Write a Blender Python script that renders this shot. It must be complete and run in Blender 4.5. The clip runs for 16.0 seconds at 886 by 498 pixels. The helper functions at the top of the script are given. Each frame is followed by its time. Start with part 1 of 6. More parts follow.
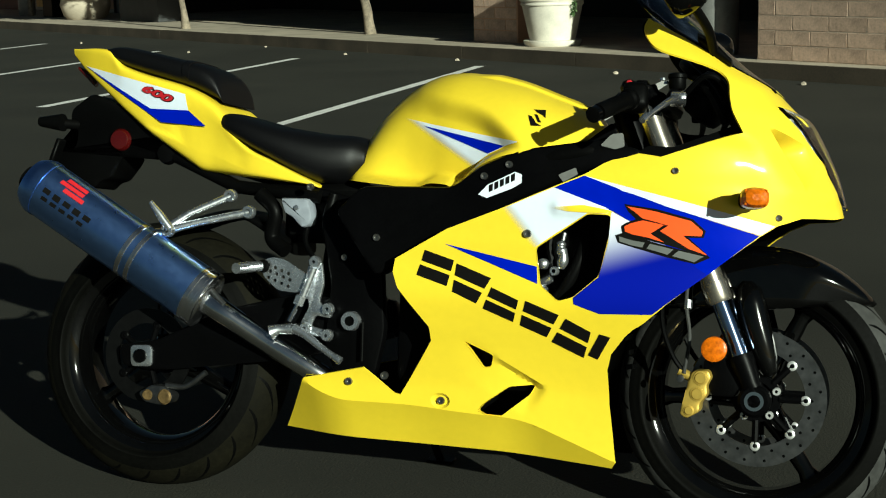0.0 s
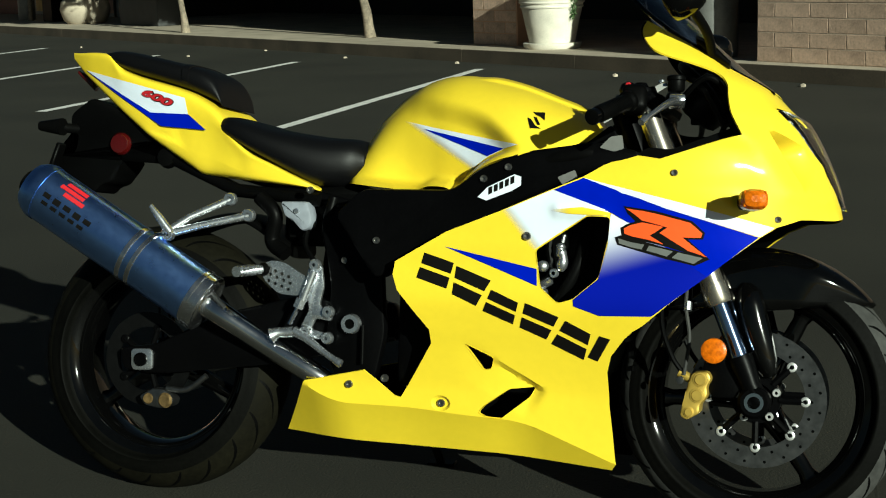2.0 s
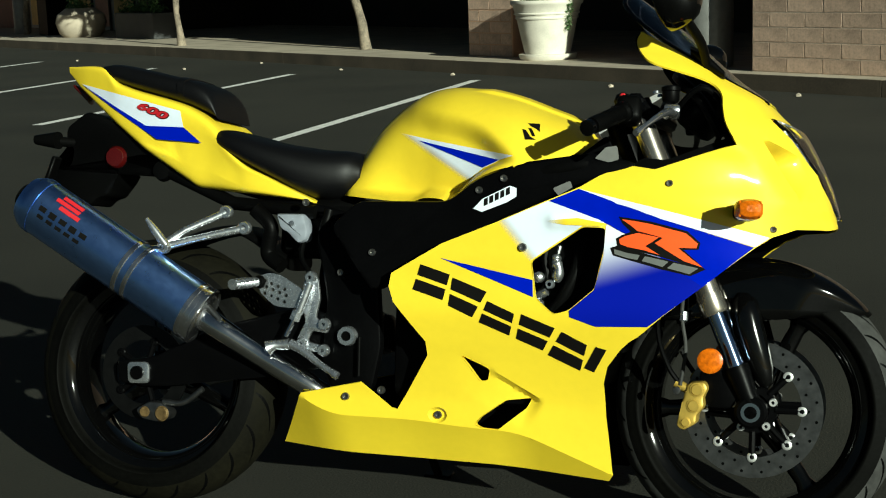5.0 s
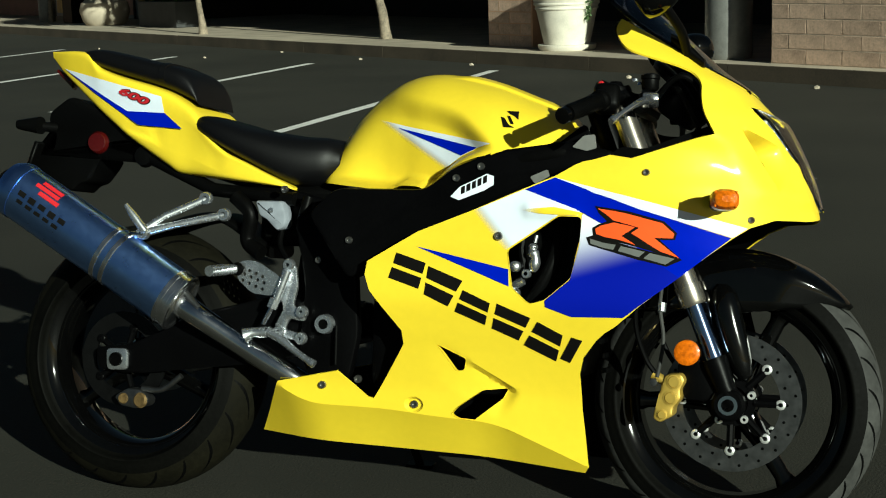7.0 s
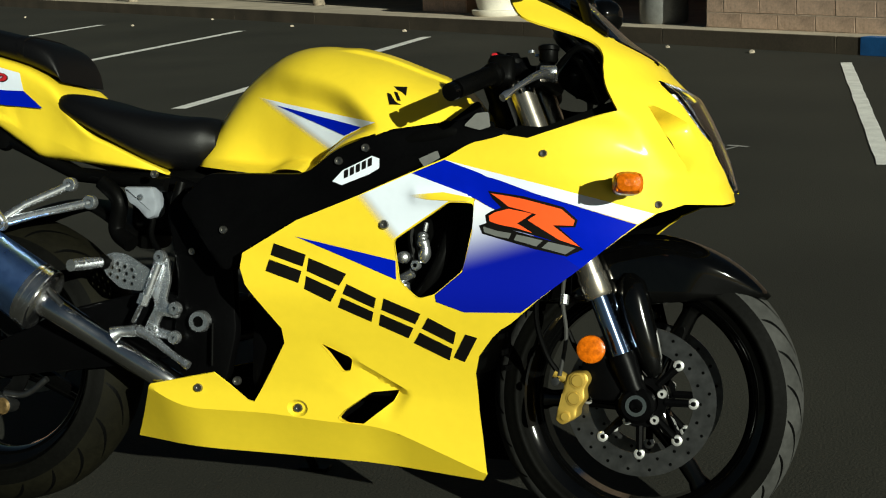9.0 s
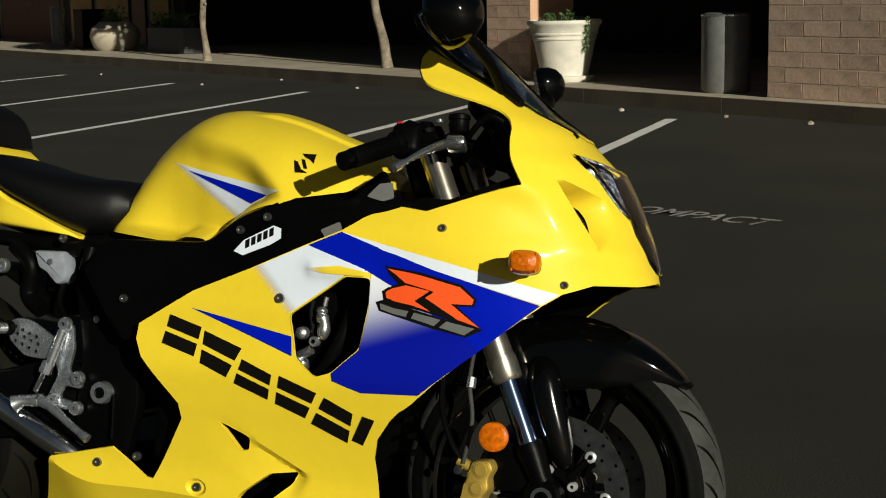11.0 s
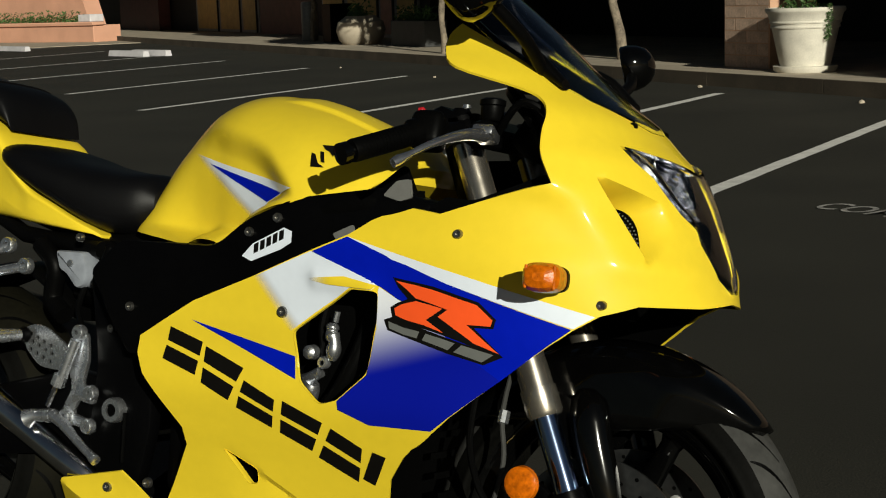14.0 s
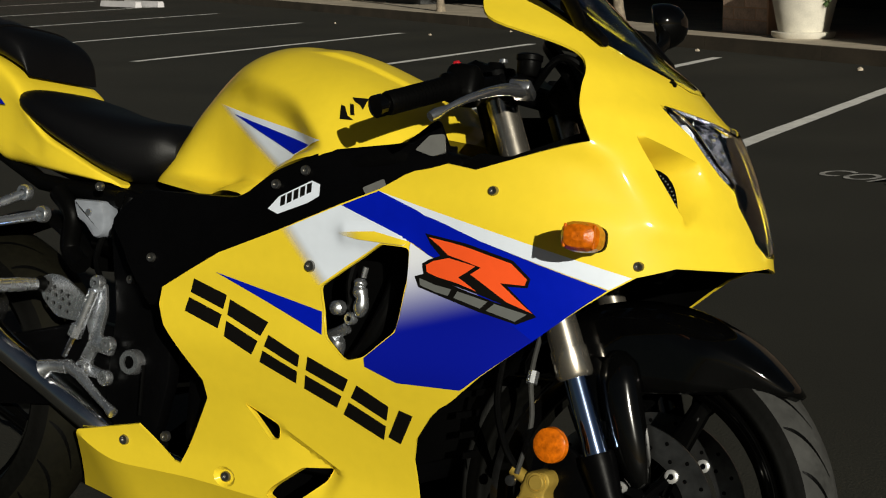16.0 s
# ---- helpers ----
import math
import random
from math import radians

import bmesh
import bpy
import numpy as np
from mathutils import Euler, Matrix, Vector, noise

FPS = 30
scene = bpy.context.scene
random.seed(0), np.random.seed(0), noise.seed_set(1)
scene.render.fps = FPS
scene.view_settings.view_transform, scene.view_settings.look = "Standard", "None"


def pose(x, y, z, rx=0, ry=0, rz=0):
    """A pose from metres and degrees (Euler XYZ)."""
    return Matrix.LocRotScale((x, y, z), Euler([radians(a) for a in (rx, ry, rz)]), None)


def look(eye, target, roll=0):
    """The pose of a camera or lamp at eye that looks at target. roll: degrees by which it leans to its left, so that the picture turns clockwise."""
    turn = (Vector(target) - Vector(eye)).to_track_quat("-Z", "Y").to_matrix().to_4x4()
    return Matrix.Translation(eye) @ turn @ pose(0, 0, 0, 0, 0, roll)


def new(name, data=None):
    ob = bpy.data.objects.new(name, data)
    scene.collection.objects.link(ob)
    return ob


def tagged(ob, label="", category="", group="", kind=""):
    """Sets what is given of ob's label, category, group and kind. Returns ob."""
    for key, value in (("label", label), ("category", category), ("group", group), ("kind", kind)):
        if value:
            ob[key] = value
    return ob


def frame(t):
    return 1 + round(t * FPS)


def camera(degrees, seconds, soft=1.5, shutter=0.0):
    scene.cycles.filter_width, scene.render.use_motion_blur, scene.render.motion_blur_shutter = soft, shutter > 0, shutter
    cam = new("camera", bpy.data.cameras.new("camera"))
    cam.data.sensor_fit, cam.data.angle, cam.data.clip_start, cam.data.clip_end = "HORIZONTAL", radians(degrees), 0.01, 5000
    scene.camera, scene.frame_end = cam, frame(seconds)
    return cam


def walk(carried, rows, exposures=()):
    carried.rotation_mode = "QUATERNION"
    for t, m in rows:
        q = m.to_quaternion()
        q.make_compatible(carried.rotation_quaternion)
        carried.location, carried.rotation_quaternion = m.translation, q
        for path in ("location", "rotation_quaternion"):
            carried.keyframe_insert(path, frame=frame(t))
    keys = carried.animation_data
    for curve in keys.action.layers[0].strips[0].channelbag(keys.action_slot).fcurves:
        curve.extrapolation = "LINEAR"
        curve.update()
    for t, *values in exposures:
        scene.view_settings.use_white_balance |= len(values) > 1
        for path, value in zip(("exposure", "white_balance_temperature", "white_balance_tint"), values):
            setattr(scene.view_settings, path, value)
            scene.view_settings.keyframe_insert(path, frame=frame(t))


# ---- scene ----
cam = camera(33.6, 16.0, soft=1.1)

PATH = [
    (0, (1.646, -3.005, 1.233), (1.069, -1.132, 0.838), -1.6),
    (0.5, (1.648, -3.006, 1.235), (1.068, -1.132, 0.848), -1.6),
    (1, (1.648, -3.006, 1.233), (1.072, -1.131, 0.845), -1.8),
    (1.5, (1.649, -3.008, 1.235), (1.068, -1.134, 0.845), -1.7),
    (2, (1.649, -3.009, 1.233), (1.071, -1.135, 0.842), -1.8),
    (2.5, (1.649, -3.013, 1.234), (1.06, -1.14, 0.852), -1.9),
    (3, (1.649, -3.016, 1.236), (1.067, -1.139, 0.865), -1.8),
    (3.5, (1.65, -3.016, 1.235), (1.07, -1.139, 0.861), -1.8),
    (6, (1.655, -2.998, 1.233), (1.078, -1.121, 0.854), -2.4),
    (6.5, (1.678, -2.985, 1.229), (1.088, -1.114, 0.839), -2.5),
    (7, (1.743, -2.954, 1.22), (1.135, -1.089, 0.833), -1.8),
    (7.5, (1.806, -2.929, 1.219), (1.233, -1.052, 0.832), -1.3),
    (8, (1.812, -2.889, 1.216), (1.275, -1.004, 0.816), -1.1),
    (8.5, (1.796, -2.768, 1.202), (1.251, -0.893, 0.771), -1.3),
    (9, (1.777, -2.664, 1.208), (1.241, -0.787, 0.773), -2.1),
    (9.2, (1.777, -2.65, 1.215), (1.279, -0.756, 0.807), -0.8),
    (11.3, (2.0688, -2.3438, 1.1931), (1.3296, -0.5141, 0.8682), -1.45),
    (11.5, (2.0664, -2.2779, 1.1963), (1.2725, -0.4686, 0.886), -1.37),
    (12, (2.0695, -2.1385, 1.1875), (1.3047, -0.3216, 0.8499), -2.49),
    (12.5, (2.1383, -2.0234, 1.1852), (1.2791, -0.2463, 0.863), -2.2),
    (13, (2.2124, -1.9382, 1.1776), (1.2583, -0.2075, 0.8708), -1.6),
    (13.5, (2.2464, -1.9197, 1.1553), (1.2943, -0.1898, 0.8376), -2.1),
    (14, (2.2386, -1.9183, 1.1388), (1.2671, -0.2048, 0.7924), -2.04),
    (14.5, (2.2301, -1.922, 1.1337), (1.2526, -0.2165, 0.7651), -2.21),
    (15, (2.2232, -1.9241, 1.1318), (1.2288, -0.2298, 0.7575), -2.2),
    (15.5, (2.2092, -1.9162, 1.125), (1.2075, -0.2284, 0.7404), -3.25),
    (16, (2.1626, -1.9205, 1.1301), (1.2113, -0.2077, 0.7287), -0.7),
]

# ---------- lens, path ----------
walk(cam, [(t, look(e, g, r)) for t, e, g, r in PATH],
     [(0, 0.48, 6000, -11), (6.5, 0.48, 6000, -11), (9, 0.33, 6250, -5), (11.3, -0.07, 6500, 4), (13, -0.17, 6500, 2), (16, -0.22, 6500, 6)])

# ---------- sky and sun ----------
SUN = Vector((0.68, -0.66, 0.32)).normalized()
world = bpy.data.worlds.new("sky")
scene.world = world
world.use_nodes = True
wn = world.node_tree.nodes
sky = wn.new("ShaderNodeTexSky")
sky.sky_type, sky.sun_disc = "NISHITA", False
sky.sun_elevation = math.asin(SUN.z)
sky.sun_rotation = math.atan2(SUN.x, SUN.y)
world.node_tree.links.new(sky.outputs[0], wn["Background"].inputs[0])
wn["Background"].inputs[1].default_value = 0.011
sun_data = bpy.data.lights.new("sun", "SUN")
sun_data.energy, sun_data.angle, sun_data.color = 5.0, radians(0.5), (1.0, 0.94, 0.82)
sun = new("sun", sun_data)
sun.matrix_world = look(SUN * 50, (0, 0, 0))


# ---------- material makers ----------
def mat(name, col, rough=0.5, metal=0.0, vary=0.12, scale=8.0, bump=0.0, bump_scale=60.0, coat=0.0, spec=0.5, col2=None, detail=6.0, island=0.0):
    m = bpy.data.materials.new(name)
    m.use_nodes = True
    nt = m.node_tree
    n, l = nt.nodes, nt.links
    b = n["Principled BSDF"]
    b.inputs["Metallic"].default_value = metal
    b.inputs["Coat Weight"].default_value = coat
    b.inputs["Coat Roughness"].default_value = 0.06
    b.inputs["Specular IOR Level"].default_value = spec
    tc = n.new("ShaderNodeTexCoord")
    big = n.new("ShaderNodeTexNoise")
    big.inputs["Scale"].default_value, big.inputs["Detail"].default_value = scale, detail
    l.new(tc.outputs["Object"], big.inputs["Vector"])
    fine = n.new("ShaderNodeTexNoise")
    fine.inputs["Scale"].default_value, fine.inputs["Detail"].default_value = bump_scale, 5.0
    l.new(tc.outputs["Object"], fine.inputs["Vector"])
    mix = n.new("ShaderNodeMix")
    mix.data_type = "RGBA"
    c2 = col2 or tuple(max(0.0, c * (1 - 2.2 * vary)) for c in col)
    c1 = tuple(min(1.0, c * (1 + vary)) for c in col)
    mix.inputs[6].default_value, mix.inputs[7].default_value = (*c2, 1), (*c1, 1)
    ramp = n.new("ShaderNodeMapRange")
    ramp.inputs[1].default_value, ramp.inputs[2].default_value = 0.3, 0.7
    add = n.new("ShaderNodeMath")
    add.operation = "MULTIPLY_ADD"
    add.inputs[1].default_value = 0.35
    l.new(fine.outputs[0], add.inputs[0])
    sc = n.new("ShaderNodeMath")
    sc.operation = "MULTIPLY"
    sc.inputs[1].default_value = 0.65
    l.new(big.outputs[0], sc.inputs[0])
    l.new(sc.outputs[0], add.inputs[2])
    last = add.outputs[0]
    if island:
        info = n.new("ShaderNodeObjectInfo")
        iad = n.new("ShaderNodeMath")
        iad.operation = "MULTIPLY_ADD"
        iad.inputs[1].default_value = island
        l.new(info.outputs["Random"], iad.inputs[0])
        l.new(last, iad.inputs[2])
        isb = n.new("ShaderNodeMath")
        isb.operation = "SUBTRACT"
        isb.inputs[1].default_value = island / 2
        l.new(iad.outputs[0], isb.inputs[0])
        last = isb.outputs[0]
    l.new(last, ramp.inputs[0])
    l.new(ramp.outputs[0], mix.inputs[0])
    l.new(mix.outputs[2], b.inputs["Base Color"])
    rr = n.new("ShaderNodeMapRange")
    rr.inputs[3].default_value, rr.inputs[4].default_value = max(0.02, rough * 0.85), min(1.0, rough * 1.15)
    l.new(fine.outputs[0], rr.inputs[0])
    l.new(rr.outputs[0], b.inputs["Roughness"])
    if bump:
        bp = n.new("ShaderNodeBump")
        bp.inputs["Strength"].default_value, bp.inputs["Distance"].default_value = 0.6, bump
        l.new(fine.outputs[0], bp.inputs["Height"])
        l.new(bp.outputs[0], b.inputs["Normal"])
    return m


def glass(name, col, rough=0.03, ior=1.45):
    m = bpy.data.materials.new(name)
    m.use_nodes = True
    b = m.node_tree.nodes["Principled BSDF"]
    b.inputs["Base Color"].default_value = (*col, 1)
    b.inputs["Transmission Weight"].default_value = 1.0
    b.inputs["Roughness"].default_value, b.inputs["IOR"].default_value = rough, ior
    return m


YELLOW = mat("yellow_paint", (0.81, 0.60, 0.031), 0.45, vary=0.03, scale=5, coat=0.45, spec=0.12)
WHITE_D = mat("pearl_white_vinyl", (0.70, 0.76, 0.86), 0.35, vary=0.03, coat=0.3, spec=0.2)
BLUE_D = mat("blue_vinyl", (0.001, 0.009, 0.40), 0.40, vary=0.05, coat=0.06, spec=0.04)
ORANGE_D = mat("orange_vinyl", (0.9, 0.10, 0.02), 0.4, vary=0.04, coat=0.1, spec=0.15)
RED_D = mat("red_vinyl", (0.46, 0.012, 0.02), 0.4, vary=0.05)
GREY_D = mat("silver_grey_vinyl", (0.13, 0.135, 0.13), 0.4, vary=0.05)
BLACK_D = mat("black_vinyl", (0.005, 0.0045, 0.004), 0.4, vary=0.1, spec=0.15)
BLACKP = mat("black_plastic", (0.0018, 0.0018, 0.0018), 0.42, spec=0.05, vary=0.2, bump=0.0003, bump_scale=300)
GLOSSB = mat("gloss_black_paint", (0.0015, 0.0015, 0.0015), 0.06, spec=0.4, vary=0.2, coat=0.15)
GUARDB = mat("moulded_black_plastic", (0.0015, 0.0015, 0.0015), 0.11, spec=0.4, vary=0.2, coat=0.15)
FRAMEB = mat("satin_black_frame", (0.0016, 0.0016, 0.0018), 0.36, spec=0.05, vary=0.2, bump=0.0002, bump_scale=250)
VINYLB = mat("black_seat_vinyl", (0.003, 0.003, 0.0035), 0.46, spec=0.17, vary=0.15, bump=0.0005, bump_scale=420)
TREAD = mat("dusty_tread_rubber", (0.044, 0.044, 0.042), 0.7, spec=0.2, vary=0.25, scale=14, bump=0.0008, bump_scale=90)
RUBBER = mat("tyre_rubber", (0.0022, 0.0022, 0.0018), 0.65, spec=0.05, vary=0.25, scale=14, bump=0.0006, bump_scale=120)
# rear copy of the tread rubber, with the rear wheel's shade in its colour
TREAD_R = mat("shaded_tread_rubber", (0.0055, 0.005, 0.0025), 0.75, spec=0.08, vary=0.25, scale=14, bump=0.0008, bump_scale=90)
CHROME = mat("polished_steel", (0.74, 0.74, 0.77), 0.11, 1.0, vary=0.06, scale=20)
ALU = mat("brushed_aluminium", (0.76, 0.78, 0.82), 0.27, 0.94, vary=0.10, scale=30)
FORKT = mat("anodised_fork_tube", (0.66, 0.60, 0.51), 0.23, 0.95, vary=0.08)
TITAN = mat("blued_titanium", (0.27, 0.46, 1.0), 0.29, 1.0, vary=0.03, scale=6)
BOBBIN = mat("plated_steel", (0.75, 0.75, 0.74), 0.35, 0.7, vary=0.05)
GOLD = mat("gold_caliper_paint", (0.62, 0.42, 0.08), 0.38, 0.6, vary=0.1)
STEEL = mat("disc_steel", (0.17, 0.17, 0.17), 0.31, 0.95, vary=0.2, scale=40)
AMBER = mat("amber_plastic", (0.62, 0.135, 0.003), 0.30, bump=0.0012, bump_scale=170, vary=0.25, scale=110, coat=0.08, spec=0.2)
REDLENS = mat("red_lens", (0.045, 0.002, 0.002), 0.25, vary=0.1, coat=0.5)
SILVERREF = mat("silver_reflector", (0.82, 0.83, 0.86), 0.24, 0.6, vary=0.05)
FACET = mat("faceted_reflector", (0.42, 0.43, 0.50), 0.20, 0.90, vary=0.25, scale=60)
RESERV = mat("translucent_reservoir_plastic", (0.24, 0.26, 0.30), 0.3, vary=0.12, scale=40)
SMOKE = glass("smoked_screen", (0.42, 0.48, 0.62))
BAND = mat("polished_band", (0.76, 0.76, 0.78), 0.14, 1.0, vary=0.06, scale=25)
SLIDER = mat("blued_chrome", (0.42, 0.55, 0.86), 0.12, 1.0, vary=0.05)
CLAMP = mat("clamp_steel", (0.80, 0.80, 0.84), 0.24, 1.0, vary=0.08, scale=30)
LEVER = mat("cast_aluminium", (0.70, 0.71, 0.75), 0.21, 0.95, vary=0.08)
BROWNC = mat("dark_brown_concrete", (0.085, 0.066, 0.044), 0.9, vary=0.25, scale=2.0, bump=0.003, bump_scale=60)
BOLTM = mat("dull_screw_steel", (0.30, 0.29, 0.27), 0.32, 0.95, vary=0.15)
BRASSD = mat("tarnished_brass", (0.26, 0.17, 0.07), 0.4, 0.7, vary=0.3, scale=60)
CLEAR = glass("clear_lens", (0.92, 0.93, 0.95))
ASPHALT = mat("asphalt", (0.026, 0.025, 0.0185), 0.85, spec=0.3, vary=0.22, scale=0.7, bump=0.004, bump_scale=140)
LINE = mat("worn_white_road_paint", (0.80, 0.79, 0.76), 0.7, vary=0.12, scale=9, bump=0.001, bump_scale=90)
WORN = mat("faded_road_lettering", (0.40, 0.39, 0.37), 0.75, vary=0.4, scale=25, bump=0.001, bump_scale=90)
CONC = mat("kerb_concrete", (0.45, 0.385, 0.295), 0.85, vary=0.18, scale=2.5, bump=0.003, bump_scale=60)
BLUEK = mat("blue_kerb_paint", (0.02, 0.12, 0.36), 0.6, vary=0.15, scale=6)
BLOCK = mat("slump_block", (0.66, 0.47, 0.35), 0.85, vary=0.2, scale=7, bump=0.0025, bump_scale=45, island=0.14)
MORTAR = mat("mortar", (0.56, 0.44, 0.34), 0.9, vary=0.15, bump=0.002)
PLASTER = mat("peach_plaster", (0.60, 0.36, 0.23), 0.85, vary=0.08, scale=3, bump=0.002, bump_scale=90)
POT = mat("painted_planter", (0.66, 0.62, 0.53), 0.7, vary=0.1, scale=6, bump=0.001, bump_scale=70)
SOIL = mat("potting_soil", (0.05, 0.035, 0.025), 0.95, vary=0.3)
LEAF = mat("leaf", (0.07, 0.14, 0.035), 0.6, vary=0.3, scale=30)
BARK = mat("pale_bark", (0.24, 0.195, 0.14), 0.85, vary=0.3, scale=10, bump=0.006, bump_scale=40)
# near-black base: the shade under arcade and overhang is put into the colour
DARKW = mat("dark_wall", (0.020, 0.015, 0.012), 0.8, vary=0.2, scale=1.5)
REDW = mat("dark_red_door_paint", (0.10, 0.025, 0.018), 0.6, vary=0.2, scale=4)
CREAM = mat("cream_blind", (0.55, 0.36, 0.11), 0.7, vary=0.12, scale=5)
METALG = mat("grey_painted_steel", (0.20, 0.20, 0.19), 0.45, 0.3, vary=0.12, scale=12)
DARKG = mat("dark_grey_planter_paint", (0.035, 0.036, 0.036), 0.6, vary=0.15, scale=6)
SALMON = mat("salmon_stucco", (0.62, 0.33, 0.22), 0.85, vary=0.08, scale=1.5, bump=0.002, bump_scale=60)
WHITEC = mat("whitewashed_concrete", (0.62, 0.60, 0.62), 0.8, vary=0.12, scale=5)


# ---------- mesh makers ----------
def mesh(name, verts, faces, smooth=False):
    me = bpy.data.meshes.new(name)
    me.from_pydata([tuple(v) for v in verts], [], faces)
    bm = bmesh.new()
    bm.from_mesh(me)
    bmesh.ops.recalc_face_normals(bm, faces=bm.faces)
    bm.to_mesh(me)
    bm.free()
    if smooth:
        me.shade_smooth()
    return me


def part(name, data, material, parent=None, label="", smooth=True, sharp=40):
    """Links a mesh or bmesh as one object under a thing or a part."""
    if isinstance(data, bmesh.types.BMesh):
        me = bpy.data.meshes.new(name)
        bmesh.ops.recalc_face_normals(data, faces=data.faces)
        data.to_mesh(me)
        data.free()
    else:
        me = data
    if smooth:
        me.shade_smooth()
        me.set_sharp_from_angle(angle=radians(sharp))
    me.materials.append(material)
    ob = new(name, me)
    if parent is not None:
        ob.parent = parent
    if label:
        tagged(ob, label)
    return ob


def add_box(bm, c, s, bevel=0.0, m=None, seg=1):
    g = bmesh.ops.create_cube(bm, size=1.0)
    vs = g["verts"]
    for v in vs:
        v.co = Vector((v.co.x * s[0], v.co.y * s[1], v.co.z * s[2]))
    if bevel:
        es = list({e for v in vs for e in v.link_edges})
        r = bmesh.ops.bevel(bm, geom=es, offset=bevel, segments=seg, affect="EDGES", profile=0.5)
        vs = list({v for f in r["faces"] for v in f.verts} | {v for v in vs if v.is_valid})
    for v in vs:
        v.co = (m @ v.co if m else v.co) + Vector(c)
    return bm


def box(c, s, bevel=0.0, m=None, seg=1):
    return add_box(bmesh.new(), c, s, bevel, m, seg)


def add_tube(bm, pts, r, n=10, cap=True):
    """Sweeps a round section along a polyline; r: one radius or one for each point."""
    pts = [Vector(p) for p in pts]
    rings = []
    side = None
    for i, p in enumerate(pts):
        d = (pts[min(i + 1, len(pts) - 1)] - pts[max(i - 1, 0)]).normalized()
        if side is None:
            side = d.orthogonal().normalized()
        side = (side - d * side.dot(d)).normalized()
        up = d.cross(side)
        q = r[i] if isinstance(r, (list, tuple)) else r
        rings.append([bm.verts.new(p + (side * math.cos(2 * math.pi * k / n) + up * math.sin(2 * math.pi * k / n)) * q) for k in range(n)])
    for a, b in zip(rings, rings[1:]):
        for k in range(n):
            bm.faces.new((a[k], a[(k + 1) % n], b[(k + 1) % n], b[k]))
    if cap:
        bm.faces.new(rings[0][::-1])
        bm.faces.new(rings[-1])
    return bm


def tube(pts, r, n=10, cap=True):
    return add_tube(bmesh.new(), pts, r, n, cap)


def smooth_path(pts, per=6):
    """Catmull-Rom points through the given ones."""
    p = [Vector(q) for q in pts]
    p = [p[0] * 2 - p[1]] + p + [p[-1] * 2 - p[-2]]
    out = []
    for i in range(1, len(p) - 2):
        for k in range(per):
            t = k / per
            out.append(0.5 * ((2 * p[i]) + (p[i + 1] - p[i - 1]) * t + (2 * p[i - 1] - 5 * p[i] + 4 * p[i + 1] - p[i + 2]) * t * t
                              + (3 * p[i] - p[i - 1] - 3 * p[i + 1] + p[i + 2]) * t ** 3))
    return out + [p[-2]]


def add_lathe(bm, prof, n=32, m=None, a0=0.0, a1=None):
    """Turns (radius, height) pairs round z, then places them by m. a0, a1: part of a turn, in degrees."""
    full = a1 is None
    cols = n if full else n + 1
    rings = []
    for k in range(cols):
        a = 2 * math.pi * k / n if full else radians(a0 + (a1 - a0) * k / n)
        ring = []
        for r, z in prof:
            v = Vector((r * math.cos(a), r * math.sin(a), z))
            ring.append(bm.verts.new(m @ v if m else v))
        rings.append(ring)
    for k in range(cols if full else n):
        a, b = rings[k], rings[(k + 1) % cols]
        for j in range(len(prof) - 1):
            bm.faces.new((a[j], a[j + 1], b[j + 1], b[j]))
    bmesh.ops.remove_doubles(bm, verts=[v for r in rings for v in r], dist=1e-6)
    return bm


def lathe(prof, n=32, m=None, a0=0.0, a1=None):
    return add_lathe(bmesh.new(), prof, n, m, a0, a1)


def loft(rows, close=True, caps=True):
    """Joins rings of points of equal count."""
    bm = bmesh.new()
    rs = [[bm.verts.new(p) for p in r] for r in rows]
    n = len(rs[0])
    for a, b in zip(rs, rs[1:]):
        for k in range(n if close else n - 1):
            bm.faces.new((a[k], a[(k + 1) % n], b[(k + 1) % n], b[k]))
    if caps:
        for r in (rs[0], rs[-1]):
            try:
                bm.faces.new(r)
            except ValueError:
                pass
    return bm


def curve1(table):
    """A smooth function through (x, y) pairs."""
    xs, ys = [p[0] for p in table], [p[1] for p in table]

    def f(x):
        if x <= xs[0]:
            return ys[0]
        if x >= xs[-1]:
            return ys[-1]
        i = max(k for k in range(len(xs) - 1) if xs[k] <= x)
        h = xs[i + 1] - xs[i]
        t = (x - xs[i]) / h
        d = (ys[i + 1] - ys[i]) / h
        m0 = d if i == 0 else (ys[i + 1] - ys[i - 1]) / (xs[i + 1] - xs[i - 1])
        m1 = d if i == len(xs) - 2 else (ys[i + 2] - ys[i]) / (xs[i + 2] - xs[i])
        return (2 * t ** 3 - 3 * t * t + 1) * ys[i] + (t ** 3 - 2 * t * t + t) * h * m0 + (3 * t * t - 2 * t ** 3) * ys[i + 1] + (t ** 3 - t * t) * h * m1
    return f


# ---------- the lot: origin on the kerb, u along it, v towards the shops ----------
K0, KU, KV = Vector((0.0, 11.4, 0)), Vector((-0.805, 0.593, 0)), Vector((0.593, 0.805, 0))
KM = Matrix(((KU.x, KV.x, 0, K0.x), (KU.y, KV.y, 0, K0.y), (0, 0, 1, 0), (0, 0, 0, 1)))


def kp(u, v, z=0.0):
    return K0 + KU * u + KV * v + Vector((0, 0, z))


def kbox(u0, u1, v0, v1, z0, z1, bevel=0.0):
    bm = box(((u0 + u1) / 2, (v0 + v1) / 2, (z0 + z1) / 2), (abs(u1 - u0), abs(v1 - v0), z1 - z0), bevel)
    bmesh.ops.transform(bm, matrix=KM, verts=bm.verts)
    return bm


